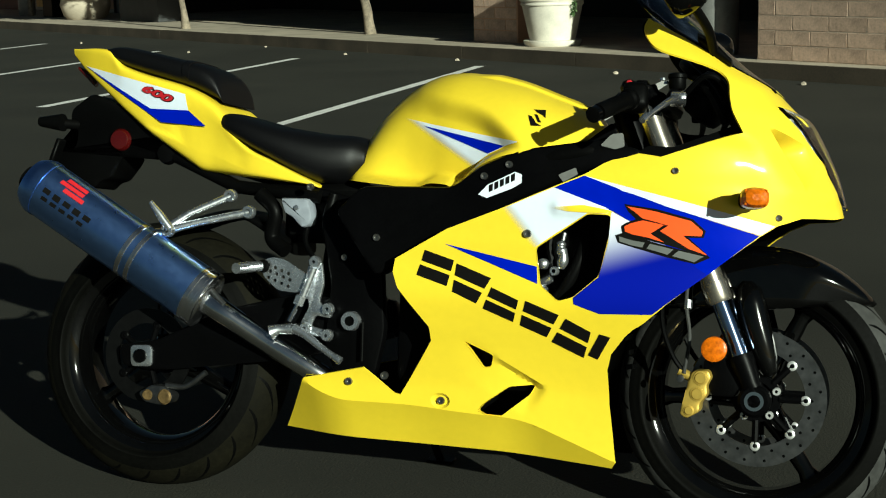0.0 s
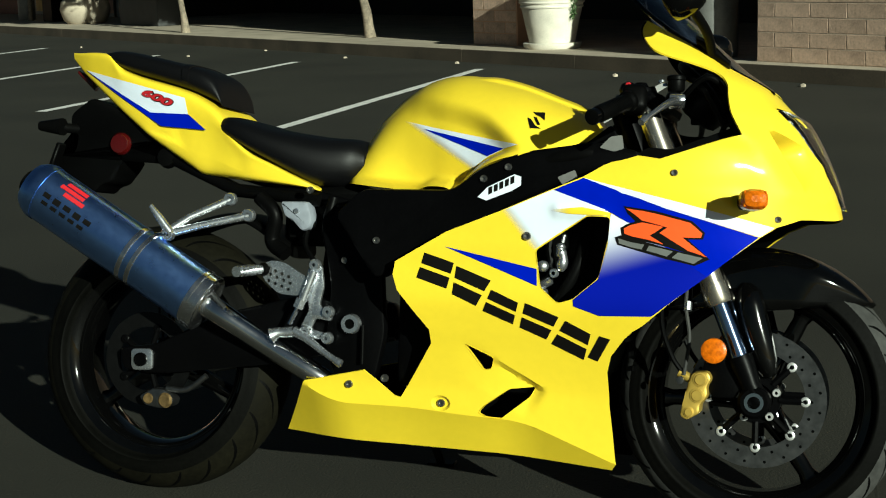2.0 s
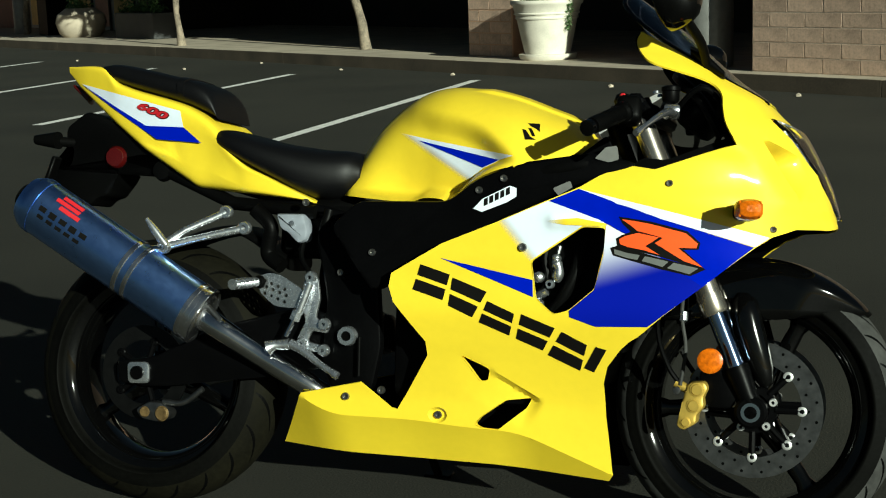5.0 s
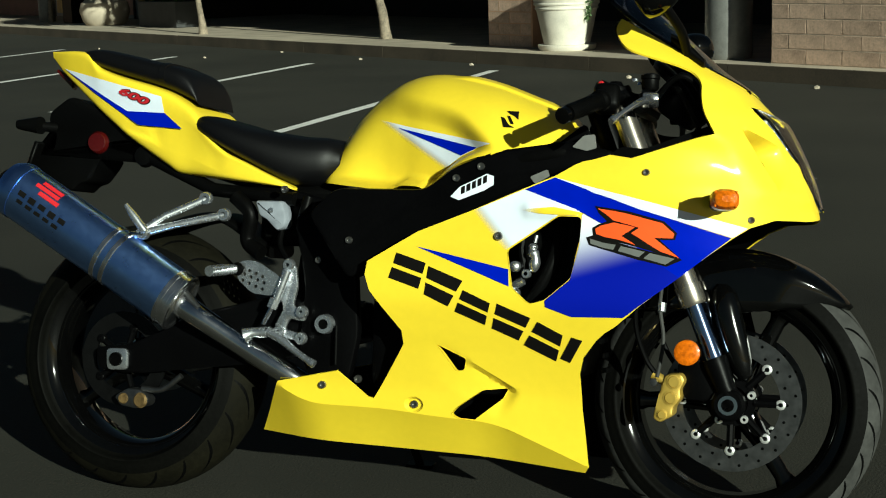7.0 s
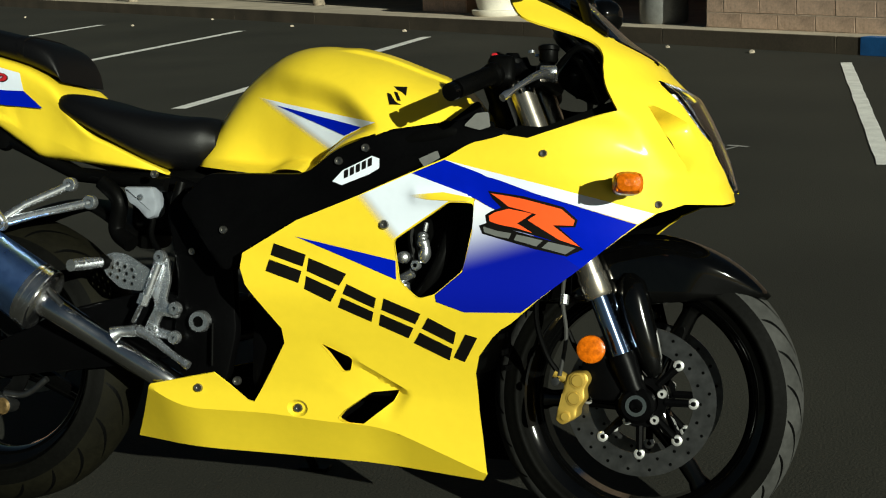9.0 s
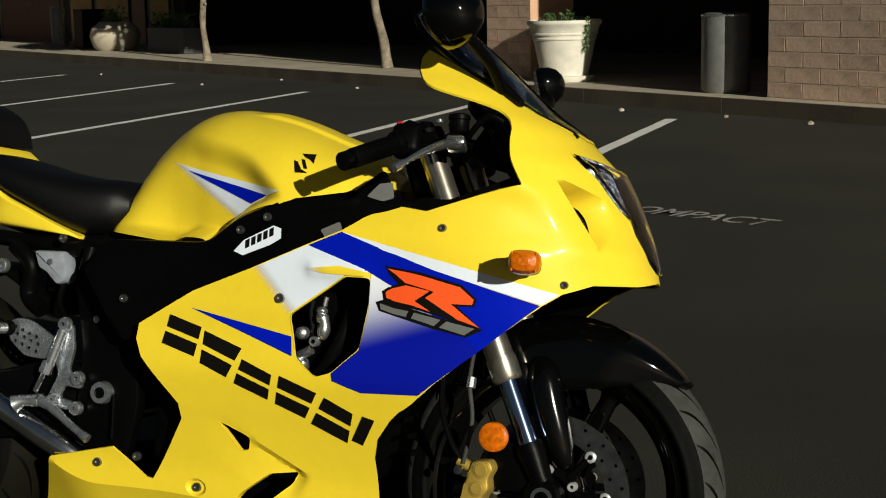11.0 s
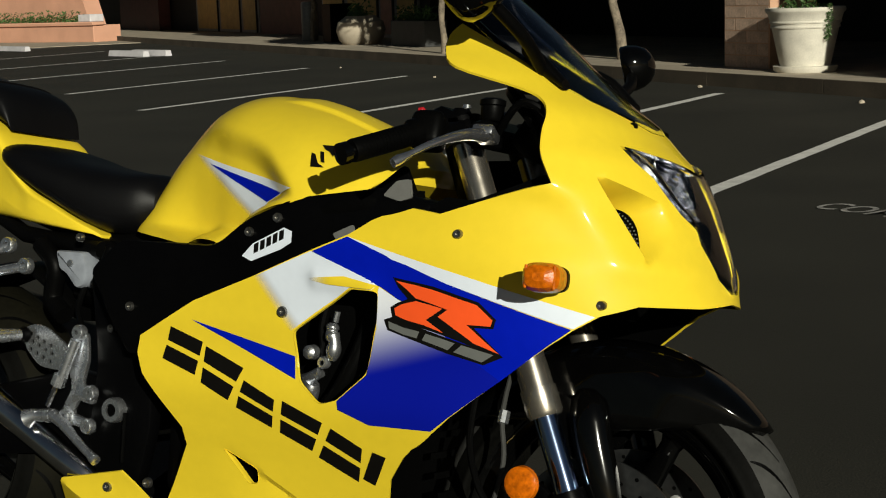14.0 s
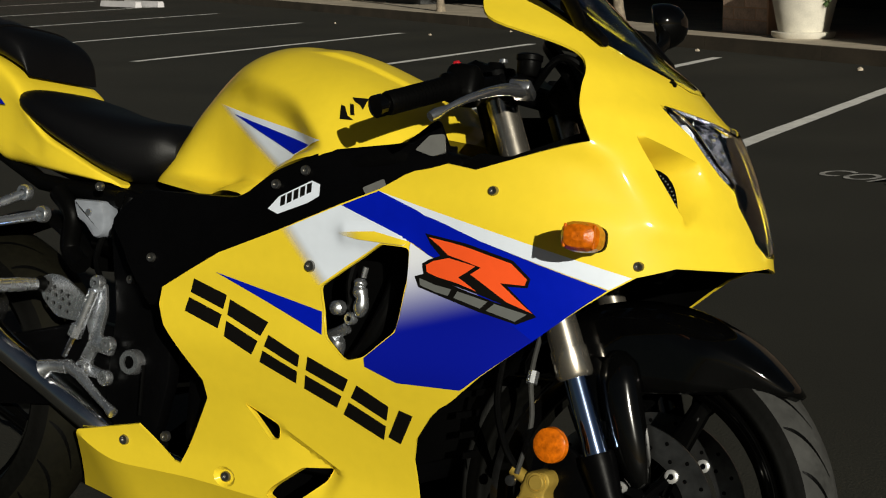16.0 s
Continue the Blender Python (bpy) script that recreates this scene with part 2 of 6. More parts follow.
def structure(ob, label, category):
    return tagged(ob, label, category, kind="structure")


gm = bpy.data.meshes.new("ground")
gv = [(-900, -900, 0), (900, -900, 0), (900, 900, 0), (-900, 900, 0)]
gm.from_pydata(gv, [], [(0, 1, 2, 3)])
structure(part("ground", gm, ASPHALT, smooth=False), "dark worn asphalt of a parking lot", "asphalt")


def stall_line(x0, y0, x1, y1, w=0.115):
    d = Vector((x1 - x0, y1 - y0, 0))
    s = Vector((-d.y, d.x, 0)).normalized() * w / 2
    n = 24
    rnd = random.Random(int(abs(x0 * 97 + y1 * 31)))
    vs, fs = [], []
    for i in range(n + 1):
        p = Vector((x0, y0, 0.004)) + d * i / n
        vs += [p - s * rnd.uniform(0.9, 1.05), p + s * rnd.uniform(0.9, 1.05)]
    fs = [(2 * i, 2 * i + 2, 2 * i + 3, 2 * i + 1) for i in range(n)]
    return part("parking_line", mesh("line", vs, fs), LINE, smooth=False)


STALLS = [(-0.355, 10.767, 6.2), (-2.69, 12.66, 6.0), (-5.43, 14.0, 5.7), (-8.13, 15.53, 5.45), (-11.15, 17.52, 5.35), (-14.7, 20.0, 5.4), (-18.1, 22.3, 5.4), (-22.0, 24.8, 5.3), (-26.5, 27.6, 5.3)]
for sx, sy, sl in STALLS:
    tagged(stall_line(sx, sy, sx - 0.012 * sl, sy - sl), "worn white painted parking stall line on asphalt", "parking line", "parking lines", "structure")
tagged(stall_line(1.70, 9.45, 1.93, 4.55, 0.09), "worn white painted line of the access bay", "parking line", "parking lines", "structure")


def painted_word(text, size, at, along, label):
    cu = bpy.data.curves.new("word", "FONT")
    cu.body, cu.size, cu.offset = text, size, 0.003
    ob = bpy.data.objects.new("word", cu)
    scene.collection.objects.link(ob)
    me = bpy.data.meshes.new_from_object(ob.evaluated_get(bpy.context.evaluated_depsgraph_get()))
    bpy.data.objects.remove(ob)
    a = Vector((*along, 0)).normalized()
    b = Vector((-a.y, a.x, 0))
    wide = max(q.co.x for q in me.vertices)
    for q in me.vertices:
        q.co = Vector((*at, 0.004)) + a * (q.co.x / wide * Vector(along).length) + b * q.co.y
    return structure(part("painted_word", me, WORN, smooth=False), label, "road marking")


painted_word("COMPACT", 0.30, (0.245, 5.34), (0.92, -0.432), "worn white word painted on the asphalt")

structure(part("pavement", kbox(-14, 60, 0.16, 3.2, -0.2, 0.148), CONC, smooth=False), "pale concrete walkway in front of the shops", "pavement")
structure(part("pavement", kbox(31.5, 70, -9, -0.001, -0.2, 0.012), CONC, smooth=False), "pale concrete apron by the far planter", "pavement")
for i in range(30):
    u0 = -14 + i * 2.0
    blue = -3.6 < u0 + 1 < -2.0
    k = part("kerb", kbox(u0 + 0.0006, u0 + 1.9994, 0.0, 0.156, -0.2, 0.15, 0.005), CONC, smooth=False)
    # faces turned to the lot take a darker brown than the top
    k.data.materials.append(BROWNC)
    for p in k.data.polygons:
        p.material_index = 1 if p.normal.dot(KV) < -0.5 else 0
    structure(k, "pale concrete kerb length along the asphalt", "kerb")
structure(part("kerb_paint", kbox(-5.5, -2.25, -0.004, 0.12, 0.002, 0.154), BLUEK, smooth=False), "blue painted band on the kerb", "kerb paint")


# ---------- shops ----------
def block_shapes(lu, lz, rnd):
    out = []
    for k in range(6):
        bm = box((0, 0, 0), (lu - 0.012, 0.06, lz - 0.012), 0.0015)
        for q in bm.verts:
            q.co += Vector((rnd.uniform(-1, 1) * 0.003, rnd.uniform(-1, 1) * 0.0007, rnd.uniform(-1, 1) * 0.003))
        me = bpy.data.meshes.new("block")
        bm.to_mesh(me)
        bm.free()
        me.materials.append(BLOCK)
        out.append(me)
    return out


def lay_blocks(base, u0, u1, v, z0, z1, lu=0.42, lz=0.14, seed=1):
    """Single blocks in running bond on a face that looks to -v, proud of the mortar."""
    rnd = random.Random(seed)
    shapes, halves = block_shapes(lu, lz, rnd), block_shapes(lu / 2, lz, rnd)
    for j in range(int((z1 - z0) / lz)):
        u = u0 - (lu / 2 if j % 2 else 0)
        while u < u1 - 0.02:
            a, b = max(u, u0), min(u + lu, u1)
            if b - a > 0.1:
                o = new("block", rnd.choice(shapes if b - a > lu * 0.75 else halves))
                o.matrix_world = KM @ pose((a + b) / 2, v + 0.012 + rnd.uniform(-0.0006, 0.0006), z0 + lz * (j + 0.5), rnd.uniform(-0.12, 0.12), 0, rnd.uniform(-0.1, 0.1))
                o.parent = base
            u += lu


wall = structure(part("wall_front", kbox(-6.3, -0.30, 0.2838, 0.68, 0.0, 3.6), MORTAR, smooth=False), "tan slump-block wall with raked joints", "wall")
structure(part("wall_front", kbox(-14, -6.304, 0.30, 0.68, 0.0, 3.6), BLOCK, smooth=False), "tan slump-block wall further along", "wall")
structure(part("wall_side", kbox(-14, -0.32, 0.684, 9, 0.0, 3.6), PLASTER, smooth=False), "peach plaster side of the shop block", "wall")
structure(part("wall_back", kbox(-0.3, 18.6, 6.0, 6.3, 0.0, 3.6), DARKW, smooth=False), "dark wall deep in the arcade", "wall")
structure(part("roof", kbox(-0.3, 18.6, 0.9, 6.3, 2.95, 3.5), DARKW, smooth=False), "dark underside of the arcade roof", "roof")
structure(part("pavement", kbox(-0.3, 60, 3.204, 6.3, -0.2, 0.14), CONC, smooth=False), "concrete floor of the shaded arcade", "pavement")
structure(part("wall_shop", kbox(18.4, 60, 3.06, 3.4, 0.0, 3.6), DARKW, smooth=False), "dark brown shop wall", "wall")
# overhang drawn out this far to shade the whole shop front
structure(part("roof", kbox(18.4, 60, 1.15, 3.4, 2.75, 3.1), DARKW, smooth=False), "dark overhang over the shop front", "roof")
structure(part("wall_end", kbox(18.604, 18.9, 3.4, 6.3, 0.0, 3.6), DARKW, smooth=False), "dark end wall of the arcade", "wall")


def pillar(u, v, name, label):
    p = part(name, kbox(u, u + 0.86, v - 0.0262, v + 0.62, 0.1, 2.95), PLASTER, smooth=False)
    structure(p, label, "pillar")
    return p


pil = pillar(3.84, 0.76, "pillar", "arcade pillar with block face and peach plaster side")


def shop_window(u0, u1, panes, label):
    """A glazed shop front: a dark frame with cream blinds behind the panes."""
    w = part("shop_window", kbox(u0, u1, 3.0, 3.05, 0.16, 2.5), METALG, smooth=False)
    tagged(w, label, "window", "shop windows")
    for a, b, m in panes:
        part("blind", kbox(a, b, 2.985, 2.998, 0.24, 2.42), m, w, smooth=False)
        part("frame_bar", kbox(a - 0.06, a - 0.004, 2.96, 2.998, 0.16, 2.5), DARKW, w, smooth=False)
    return w


PINK = mat("faded_pink_blind", (0.45, 0.24, 0.17), 0.7, vary=0.12, scale=5)
shop_window(18.9, 24.8, ((19.0, 20.0, CREAM), (20.25, 20.95, PINK), (21.15, 23.0, CREAM), (23.3, 24.7, CREAM)), "shop window with cream blinds in dark frames")
shop_window(30.0, 36.6, ((30.2, 31.5, CREAM), (31.8, 33.8, CREAM), (34.1, 36.4, CREAM)), "shop door and window with cream blinds")
structure(part("door_1", kbox(25.5, 29.9, 3.0, 3.05, 0.15, 2.6), REDW, smooth=False), "dark red painted shop panel", "door")
structure(part("wall_brown", kbox(40, 46, 2.6, 3.0, 0.1, 3.0), REDW, smooth=False), "reddish brown wall", "wall")
part("poster", kbox(32.5, 33.0, 2.975, 2.983, 1.3, 1.9), PINK, None, smooth=False)
tagged(bpy.data.objects["poster"], "faded pink poster on the shop blind", "poster")


# ---------- planters, bins ----------
def leaf_cloud(n, spots, size, seed, flat=0.4):
    """Many small folded leaves round given spots (centre, radius)."""
    rnd = random.Random(seed)
    vs, fs = [], []
    for i in range(n):
        c, r = spots[i % len(spots)]
        d = Vector((rnd.gauss(0, 1), rnd.gauss(0, 1), rnd.gauss(0, 1))).normalized() * r * rnd.random() ** 0.45
        p = Vector(c) + Vector((d.x, d.y, d.z * flat if d.z < 0 else d.z))
        m = Euler((rnd.uniform(-1, 1), rnd.uniform(-1, 1), rnd.uniform(0, 6.28))).to_matrix()
        s = size * rnd.uniform(0.6, 1.3)
        k = len(vs)
        vs += [p + m @ Vector(q) * s for q in ((-1, 0, 0), (0, -0.42, 0.12), (1, 0, 0), (0, 0.42, 0.12))]
        fs += [(k, k + 1, k + 2), (k, k + 2, k + 3)]
    return mesh("leaves", vs, fs)


pot = part("planter_pot", lathe([(0.0, 0.02), (0.25, 0.02), (0.262, 0.05), (0.275, 0.10), (0.352, 0.44), (0.366, 0.445), (0.370, 0.458), (0.362, 0.470), (0.366, 0.490), (0.380, 0.495), (0.383, 0.508), (0.376, 0.518), (0.398, 0.590), (0.418, 0.606), (0.424, 0.625), (0.416, 0.65), (0.392, 0.65), (0.378, 0.60), (0.0, 0.58)], 48, Matrix.Translation(kp(3.15, 0.68, 0.15)) @ Matrix.Diagonal((1.0, 1.0, 1.05, 1))), POT, label="")
tagged(pot, "large cream painted planter pot on a saucer with trailing plant", "planter")
part("saucer", lathe([(0.0, 0.0), (0.33, 0.0), (0.35, 0.03), (0.355, 0.065), (0.33, 0.07), (0.0, 0.03)], 40, Matrix.Translation(kp(3.15, 0.68, 0.149)) @ Matrix.Diagonal((0.96, 0.96, 1.0, 1))), POT, pot)
part("soil", lathe([(0.0, 0.605), (0.386, 0.605)], 32, Matrix.Translation(kp(3.15, 0.68, 0.15)) @ Matrix.Diagonal((1.0, 1.0, 1.05, 1))), SOIL, pot)
part("foliage", leaf_cloud(420, [(kp(3.35, 0.62, 0.82), 0.10), (kp(3.15, 0.72, 0.83), 0.13), (kp(3.22, 0.55, 0.81), 0.09), (kp(3.0, 0.8, 0.80), 0.08)], 0.028, 3), LEAF, pot, "small green leaves", smooth=False)
trail = [(kp(2.715 + 0.010 * k, 0.66 + 0.002 * k, 0.83 - 0.045 * k), 0.040) for k in range(8)]
part("trailing_plant", leaf_cloud(150, trail, 0.022, 5, 1.0), LEAF, pot, "trailing green stems", smooth=False)

can = part("litter_bin", lathe([(0.0, 0.0), (0.225, 0.0), (0.235, 0.02), (0.24, 0.05), (0.24, 0.72), (0.235, 0.75), (0.20, 0.77), (0.16, 0.775), (0.14, 0.74), (0.0, 0.70)], 40, Matrix.Translation(kp(0.50, 0.55, 0.149))), METALG)
tagged(can, "grey painted cylindrical litter bin", "bin")
part("bin_rim", lathe([(0.238, 0.735), (0.246, 0.74), (0.246, 0.755), (0.236, 0.76)], 40, Matrix.Translation(kp(0.50, 0.55, 0.149))), ALU, can)

urn = part("ash_urn", lathe([(0.0, 0.0), (0.17, 0.0), (0.18, 0.03), (0.18, 0.82), (0.15, 0.86), (0.0, 0.84)], 24, Matrix.Translation(kp(21.5, 1.5, 0.149))), METALG)
tagged(urn, "grey cylindrical ash bin in front of the shop", "bin")
tub = part("stone_tub", lathe([(0.0, 0.0), (0.36, 0.0), (0.44, 0.08), (0.50, 0.28), (0.46, 0.44), (0.34, 0.52), (0.30, 0.56), (0.26, 0.50), (0.0, 0.48)], 28, Matrix.Translation(kp(18.0, 1.35, 0.149))), CONC)
tagged(tub, "pale rounded stone planter tub on the walkway", "planter")
part("shrub", leaf_cloud(320, [(kp(18.0, 1.35, 0.78), 0.28), (kp(18.3, 1.4, 0.72), 0.2)], 0.05, 7), LEAF, tub, "dark green shrub", smooth=False)
bench = part("planter_box", kbox(14.7, 16.3, 1.3, 1.75, 0.149, 0.62, 0.01), DARKG, smooth=False)
tagged(bench, "dark grey planter box beside the tree", "planter")
part("shrub", leaf_cloud(500, [(kp(14.9 + 0.25 * k, 1.5, 0.70), 0.2) for k in range(6)], 0.05, 9), LEAF, bench, "dark green shrub", smooth=False)
box2 = part("waste_box", kbox(19.6, 20.1, 1.3, 1.8, 0.149, 0.95, 0.01), BLACKP, smooth=False)
tagged(box2, "black square waste box", "bin")


# ---------- trees at the kerb ----------
def tree(u, v, base_r, lean, seed, label):
    rnd = random.Random(seed)
    foot = kp(u, v, 0.14)
    pts, rad = [], []
    for i in range(15):
        t = i / 14
        pts.append(foot + KU * (lean * t + 0.05 * math.sin(6.3 * t + seed) * t ** 0.5 + 0.030 * math.sin(19 * t + 1.7 * seed)) + KV * (0.04 * math.sin(4.1 * t + 2 * seed)) + Vector((0, 0, 2.5 * t)))
        rad.append(base_r * (1.35 if i == 0 else 1.0 - 0.4 * t) * rnd.uniform(0.9, 1.1))
    tr = part("tree", tube(pts, rad, 12), BARK, None)
    tagged(tr, label, "tree", "kerbside trees")
    tips = []
    for k in range(6):
        a = 2 * math.pi * k / 6 + seed
        p = pts[-1 - k % 3]
        e = p + KV * 0.55 + Vector((math.cos(a) * rnd.uniform(0.7, 1.4), math.sin(a) * rnd.uniform(0.7, 1.4), rnd.uniform(0.4, 1.2)))
        part("limb", tube(smooth_path([p, p.lerp(e, 0.5) + Vector((0, 0, 0.1)), e], 4), [base_r * (0.5 - 0.04 * q) for q in range(9)], 7), BARK, tr)
        tips.append(e)
    spots = [(e + Vector((rnd.uniform(-0.3, 0.3), rnd.uniform(-0.3, 0.3), rnd.uniform(-0.1, 0.4))), rnd.uniform(0.5, 0.9)) for e in tips for _ in range(5)]
    part("crown", leaf_cloud(12000, spots, 0.12, seed + 20, 0.8), LEAF, tr, "loose green crown", smooth=False)
    for k in range(2):
        z = rnd.randint(4, 9)
        s = pts[z] + KU * rad[z] * (1 if k else -1)
        part("branch_stub", tube([pts[z], s + KU * (0.04 if k else -0.04) + Vector((0, 0, 0.02))], [0.035, 0.022], 7), BARK, tr)
    return tr


tree(7.35, 0.95, 0.068, 0.62, 1, "slender tree with a twisted pale trunk at the kerb")
tree(11.9, 0.45, 0.056, 0.30, 2, "slender tree with a pale crooked trunk at the kerb")
tree(20.92, 1.35, 0.05, 0.1, 3, "thin young tree standing in the shade at the kerb")

# ---------- far planter, wheel stops, litter ----------
PA, PB = kp(34.3, -0.75), kp(51.6, -8.95)
PD = (PB - PA).normalized()
PN = Vector((-PD.y, PD.x, 0)) * (1 if Vector((-PD.y, PD.x, 0)).dot(KV) > 0 else -1)
PM = Matrix(((PD.x, PN.x, 0, PA.x), (PD.y, PN.y, 0, PA.y), (0, 0, 1, 0), (0, 0, 0, 1)))


def pbox(a0, a1, b0, b1, z0, z1, bevel=0.0):
    bm = box(((a0 + a1) / 2, (b0 + b1) / 2, (z0 + z1) / 2), (a1 - a0, b1 - b0, z1 - z0), bevel)
    bmesh.ops.transform(bm, matrix=PM, verts=bm.verts)
    return bm


fp = part("raised_planter", pbox(0, 18, 0, 1.0, 0.0, 0.50, 0.02), SALMON, smooth=False)
tagged(fp, "low salmon stucco planter with a clipped hedge", "planter")
part("coping", pbox(-0.08, 18, -0.08, 0.35, 0.50, 0.60, 0.02), SALMON, fp)
part("hedge", leaf_cloud(2600, [(PM @ Vector((1.6 + 0.35 * k, 0.65, 0.66)), 0.3) for k in range(40)], 0.06, 31), LEAF, fp, "clipped green hedge", smooth=False)
slope = bmesh.new()
prof = [(1.2, 0.5), (3.0, 5.0), (22, 5.0), (22, 0.5)]
f = slope.faces.new([slope.verts.new(PM @ Vector((a + 0.3, 1.004, z))) for a, z in prof])
r = bmesh.ops.extrude_face_region(slope, geom=[f])
bmesh.ops.translate(slope, verts=[q for q in r["geom"] if isinstance(q, bmesh.types.BMVert)], vec=PN * 0.6)
structure(part("wall_salmon", slope, SALMON, smooth=False), "salmon stucco wall with a raking end", "wall")
wb = part("white_block", pbox(0.25, 0.85, 0.1, 0.6, 0.60, 0.82, 0.02), WHITEC, smooth=False)
tagged(wb, "small white block on the planter", "block")


def wheel_stop(x, y, turn, half):
    bm = bmesh.new()
    prof = [(-0.08, 0), (-0.06, 0.12), (0.06, 0.12), (0.08, 0)]
    rows = [[Vector((a, q[0], q[1])) for q in prof] for a in (-half, -half + 0.03, half - 0.03, half)]
    for q in rows[0] + rows[-1]:
        q.z *= 0.85
    bm = loft(rows)
    bmesh.ops.transform(bm, matrix=pose(x, y, 0.002, 0, 0, turn), verts=bm.verts)
    return tagged(part("wheel_stop", bm, WHITEC, smooth=False), "whitewashed concrete wheel stop on the asphalt", "wheel stop", "wheel stops")


wheel_stop(-18.55, 22.48, -20, 0.72)
wheel_stop(-19.0, 22.28, -20, 0.75)
wheel_stop(-26.1, 25.9, -21, 1.0)
wheel_stop(-28.2, 27.0, -22, 0.9)
rnd = random.Random(4)
for x, y in ((-10.5, 17.5), (-6.8, 16.2), (-5.0, 14.6), (-3.2, 13.5), (0.1, 11.0), (0.9, 10.4), (-7.5, 15.2), (-1.0, 11.6)):
    bm = bmesh.new()
    bmesh.ops.create_icosphere(bm, subdivisions=1, radius=rnd.uniform(0.02, 0.035), matrix=Matrix.Translation((x, y, 0.012)))
    for q in bm.verts:
        q.co.z = max(0.0, q.co.z * 0.7)
        q.co += Vector((rnd.uniform(-1, 1), rnd.uniform(-1, 1), 0)) * 0.006
    tagged(part("pebble", bm, CONC, smooth=False), "small pale pebble lying on the asphalt", "pebble", "litter on the asphalt")


# ---------- motorcycle: x forward, y to its left, z up, leaning on its stand ----------
bike = new("motorcycle")
bike.matrix_world = pose(0, 0, 0, -12, 0, 0)
tagged(bike, "yellow sport motorcycle with blue and white graphics parked on asphalt", "motorcycle")

XN = curve1([(0.50, 1.575), (0.62, 1.572), (0.70, 1.555), (0.77, 1.533), (0.872, 1.482), (0.91, 1.446), (0.946, 1.410), (0.99, 1.350), (1.09, 1.240), (1.145, 1.172), (1.20, 1.10)])
WH = curve1([(0.10, 0.142), (0.20, 0.148), (0.255, 0.156), (0.30, 0.166), (0.373, 0.198), (0.43, 0.226), (0.488, 0.25), (0.56, 0.258), (0.60, 0.267),
             (0.63, 0.272), (0.67, 0.28), (0.72, 0.288), (0.76, 0.285), (0.80, 0.292), (0.84, 0.31), (0.99, 0.31), (1.055, 0.25), (1.15, 0.20)])
NL, NA = 0.41, 0.38      # length of the curved nose, and of its unrolled half


def to_a(x, h):
    """Unrolls a place on the fairing's skin, seen from the side, to a flat sheet."""
    x1 = XN(h) - NL
    if x <= x1:
        return x
    f = min(1.0, (x - x1) / NL)
    return x1 + NA * math.asin(min(1.0, f ** 1.25))


SCOOP_A, SCOOP_B = Vector((to_a(1.417, 0.847), 0.847)), Vector((to_a(1.480, 0.741), 0.741))
SCOOP_D, SCOOP_L = (SCOOP_B - SCOOP_A).normalized(), (SCOOP_B - SCOOP_A).length
BROW = [(1.345, 0.848), (1.365, 0.836), (1.401, 0.806), (1.435, 0.763), (1.465, 0.730), (1.525, 0.718)]      # crease round the nose
BELLY = [(0.30, 0.356), (0.412, 0.288), (0.478, 0.246), (0.674, 0.245), (0.768, 0.236), (0.870, 0.231), (0.912, 0.231), (1.118, 0.150), (1.18, 0.126)]      # crease over the belly
CREST, CREST_D = Vector((0.795, 0.404)), Vector((0.158, -0.092))      # crease down to the lower slot
BOSS = (0.735, 0.258)                                                # sunk screw


def HC(x):
    return float(np.mean(np.interp(x + np.linspace(-0.045, 0.045, 11), [p[0] for p in BELLY], [p[1] for p in BELLY])))


def ridge(x, h, a, b, wide, high):
    """How far a ridge from a to b lifts the skin at a place."""
    d = Vector(b) - Vector(a)
    t = max(0.0, min(1.0, (Vector((x, h)) - Vector(a)).dot(d) / d.length_squared))
    q = (Vector((x, h)) - Vector(a) - d * t).length / wide
    return high * math.exp(-q * q)


def scoop_wide(t):
    return 0.008 + 0.108 * min(t, 0.72)


def relief(x, h):
    r = 0.0
    if x < 1.2 and h < 0.46:
        hc = HC(x)
        if h < hc:
            r -= (hc - h) * 0.68
        q = Vector((x, h)) - CREST
        t, s = q.dot(CREST_D) / CREST_D.length_squared, (q.x * CREST_D.y - q.y * CREST_D.x) / CREST_D.length
        if 0 < t and s > 0:
            r -= 0.017 * min(1.0, t) * max(0.0, min(1.0, (1.12 - t) / 0.12)) * min(1.0, s / 0.012) * max(0.0, 1 - s / 0.080)
        q = math.hypot((x - BOSS[0]) * 0.8, h - BOSS[1])
        r -= 0.007 * max(0.0, min(1.0, (0.0175 - q) / 0.006))
    if 0.9 < x < 1.2 and 0.6 < h < 0.75:
        r += ridge(x, h, (1.01, 0.677), (1.10, 0.671), 0.014, 0.006)
    if x > 1.36 and 0.7 < h < 0.9:
        q = Vector((to_a(x, h), h)) - SCOOP_A
        t, s = q.dot(SCOOP_D) / SCOOP_L, q.x * -SCOOP_D.y + q.y * SCOOP_D.x
        if 0 < t < 1.12 and s >= 0.0004:
            deep = 0.095 * min(1.0, t / 0.4) * min(1.0, (1.12 - t) / 0.6)
            r -= deep * max(0.0, 1 - s / scoop_wide(t))
    if x > 1.30 and 0.68 < h < 0.9:
        r += max(ridge(x, h, a, b, 0.024, 0.0065) for a, b in zip(BROW, BROW[1:]))
    return r


def from_a(a, h, off=0.0):
    x1 = XN(h) - NL
    if a <= x1:
        return Vector((a, -WH(h) - off - relief(a, h), h))
    p = min(math.pi / 2, (a - x1) / NA)
    x = x1 + NL * math.sin(p) ** 0.8
    off += relief(x, h)
    return Vector((x + off * math.sin(p), -WH(h) * math.cos(p) - off * math.cos(p), h))


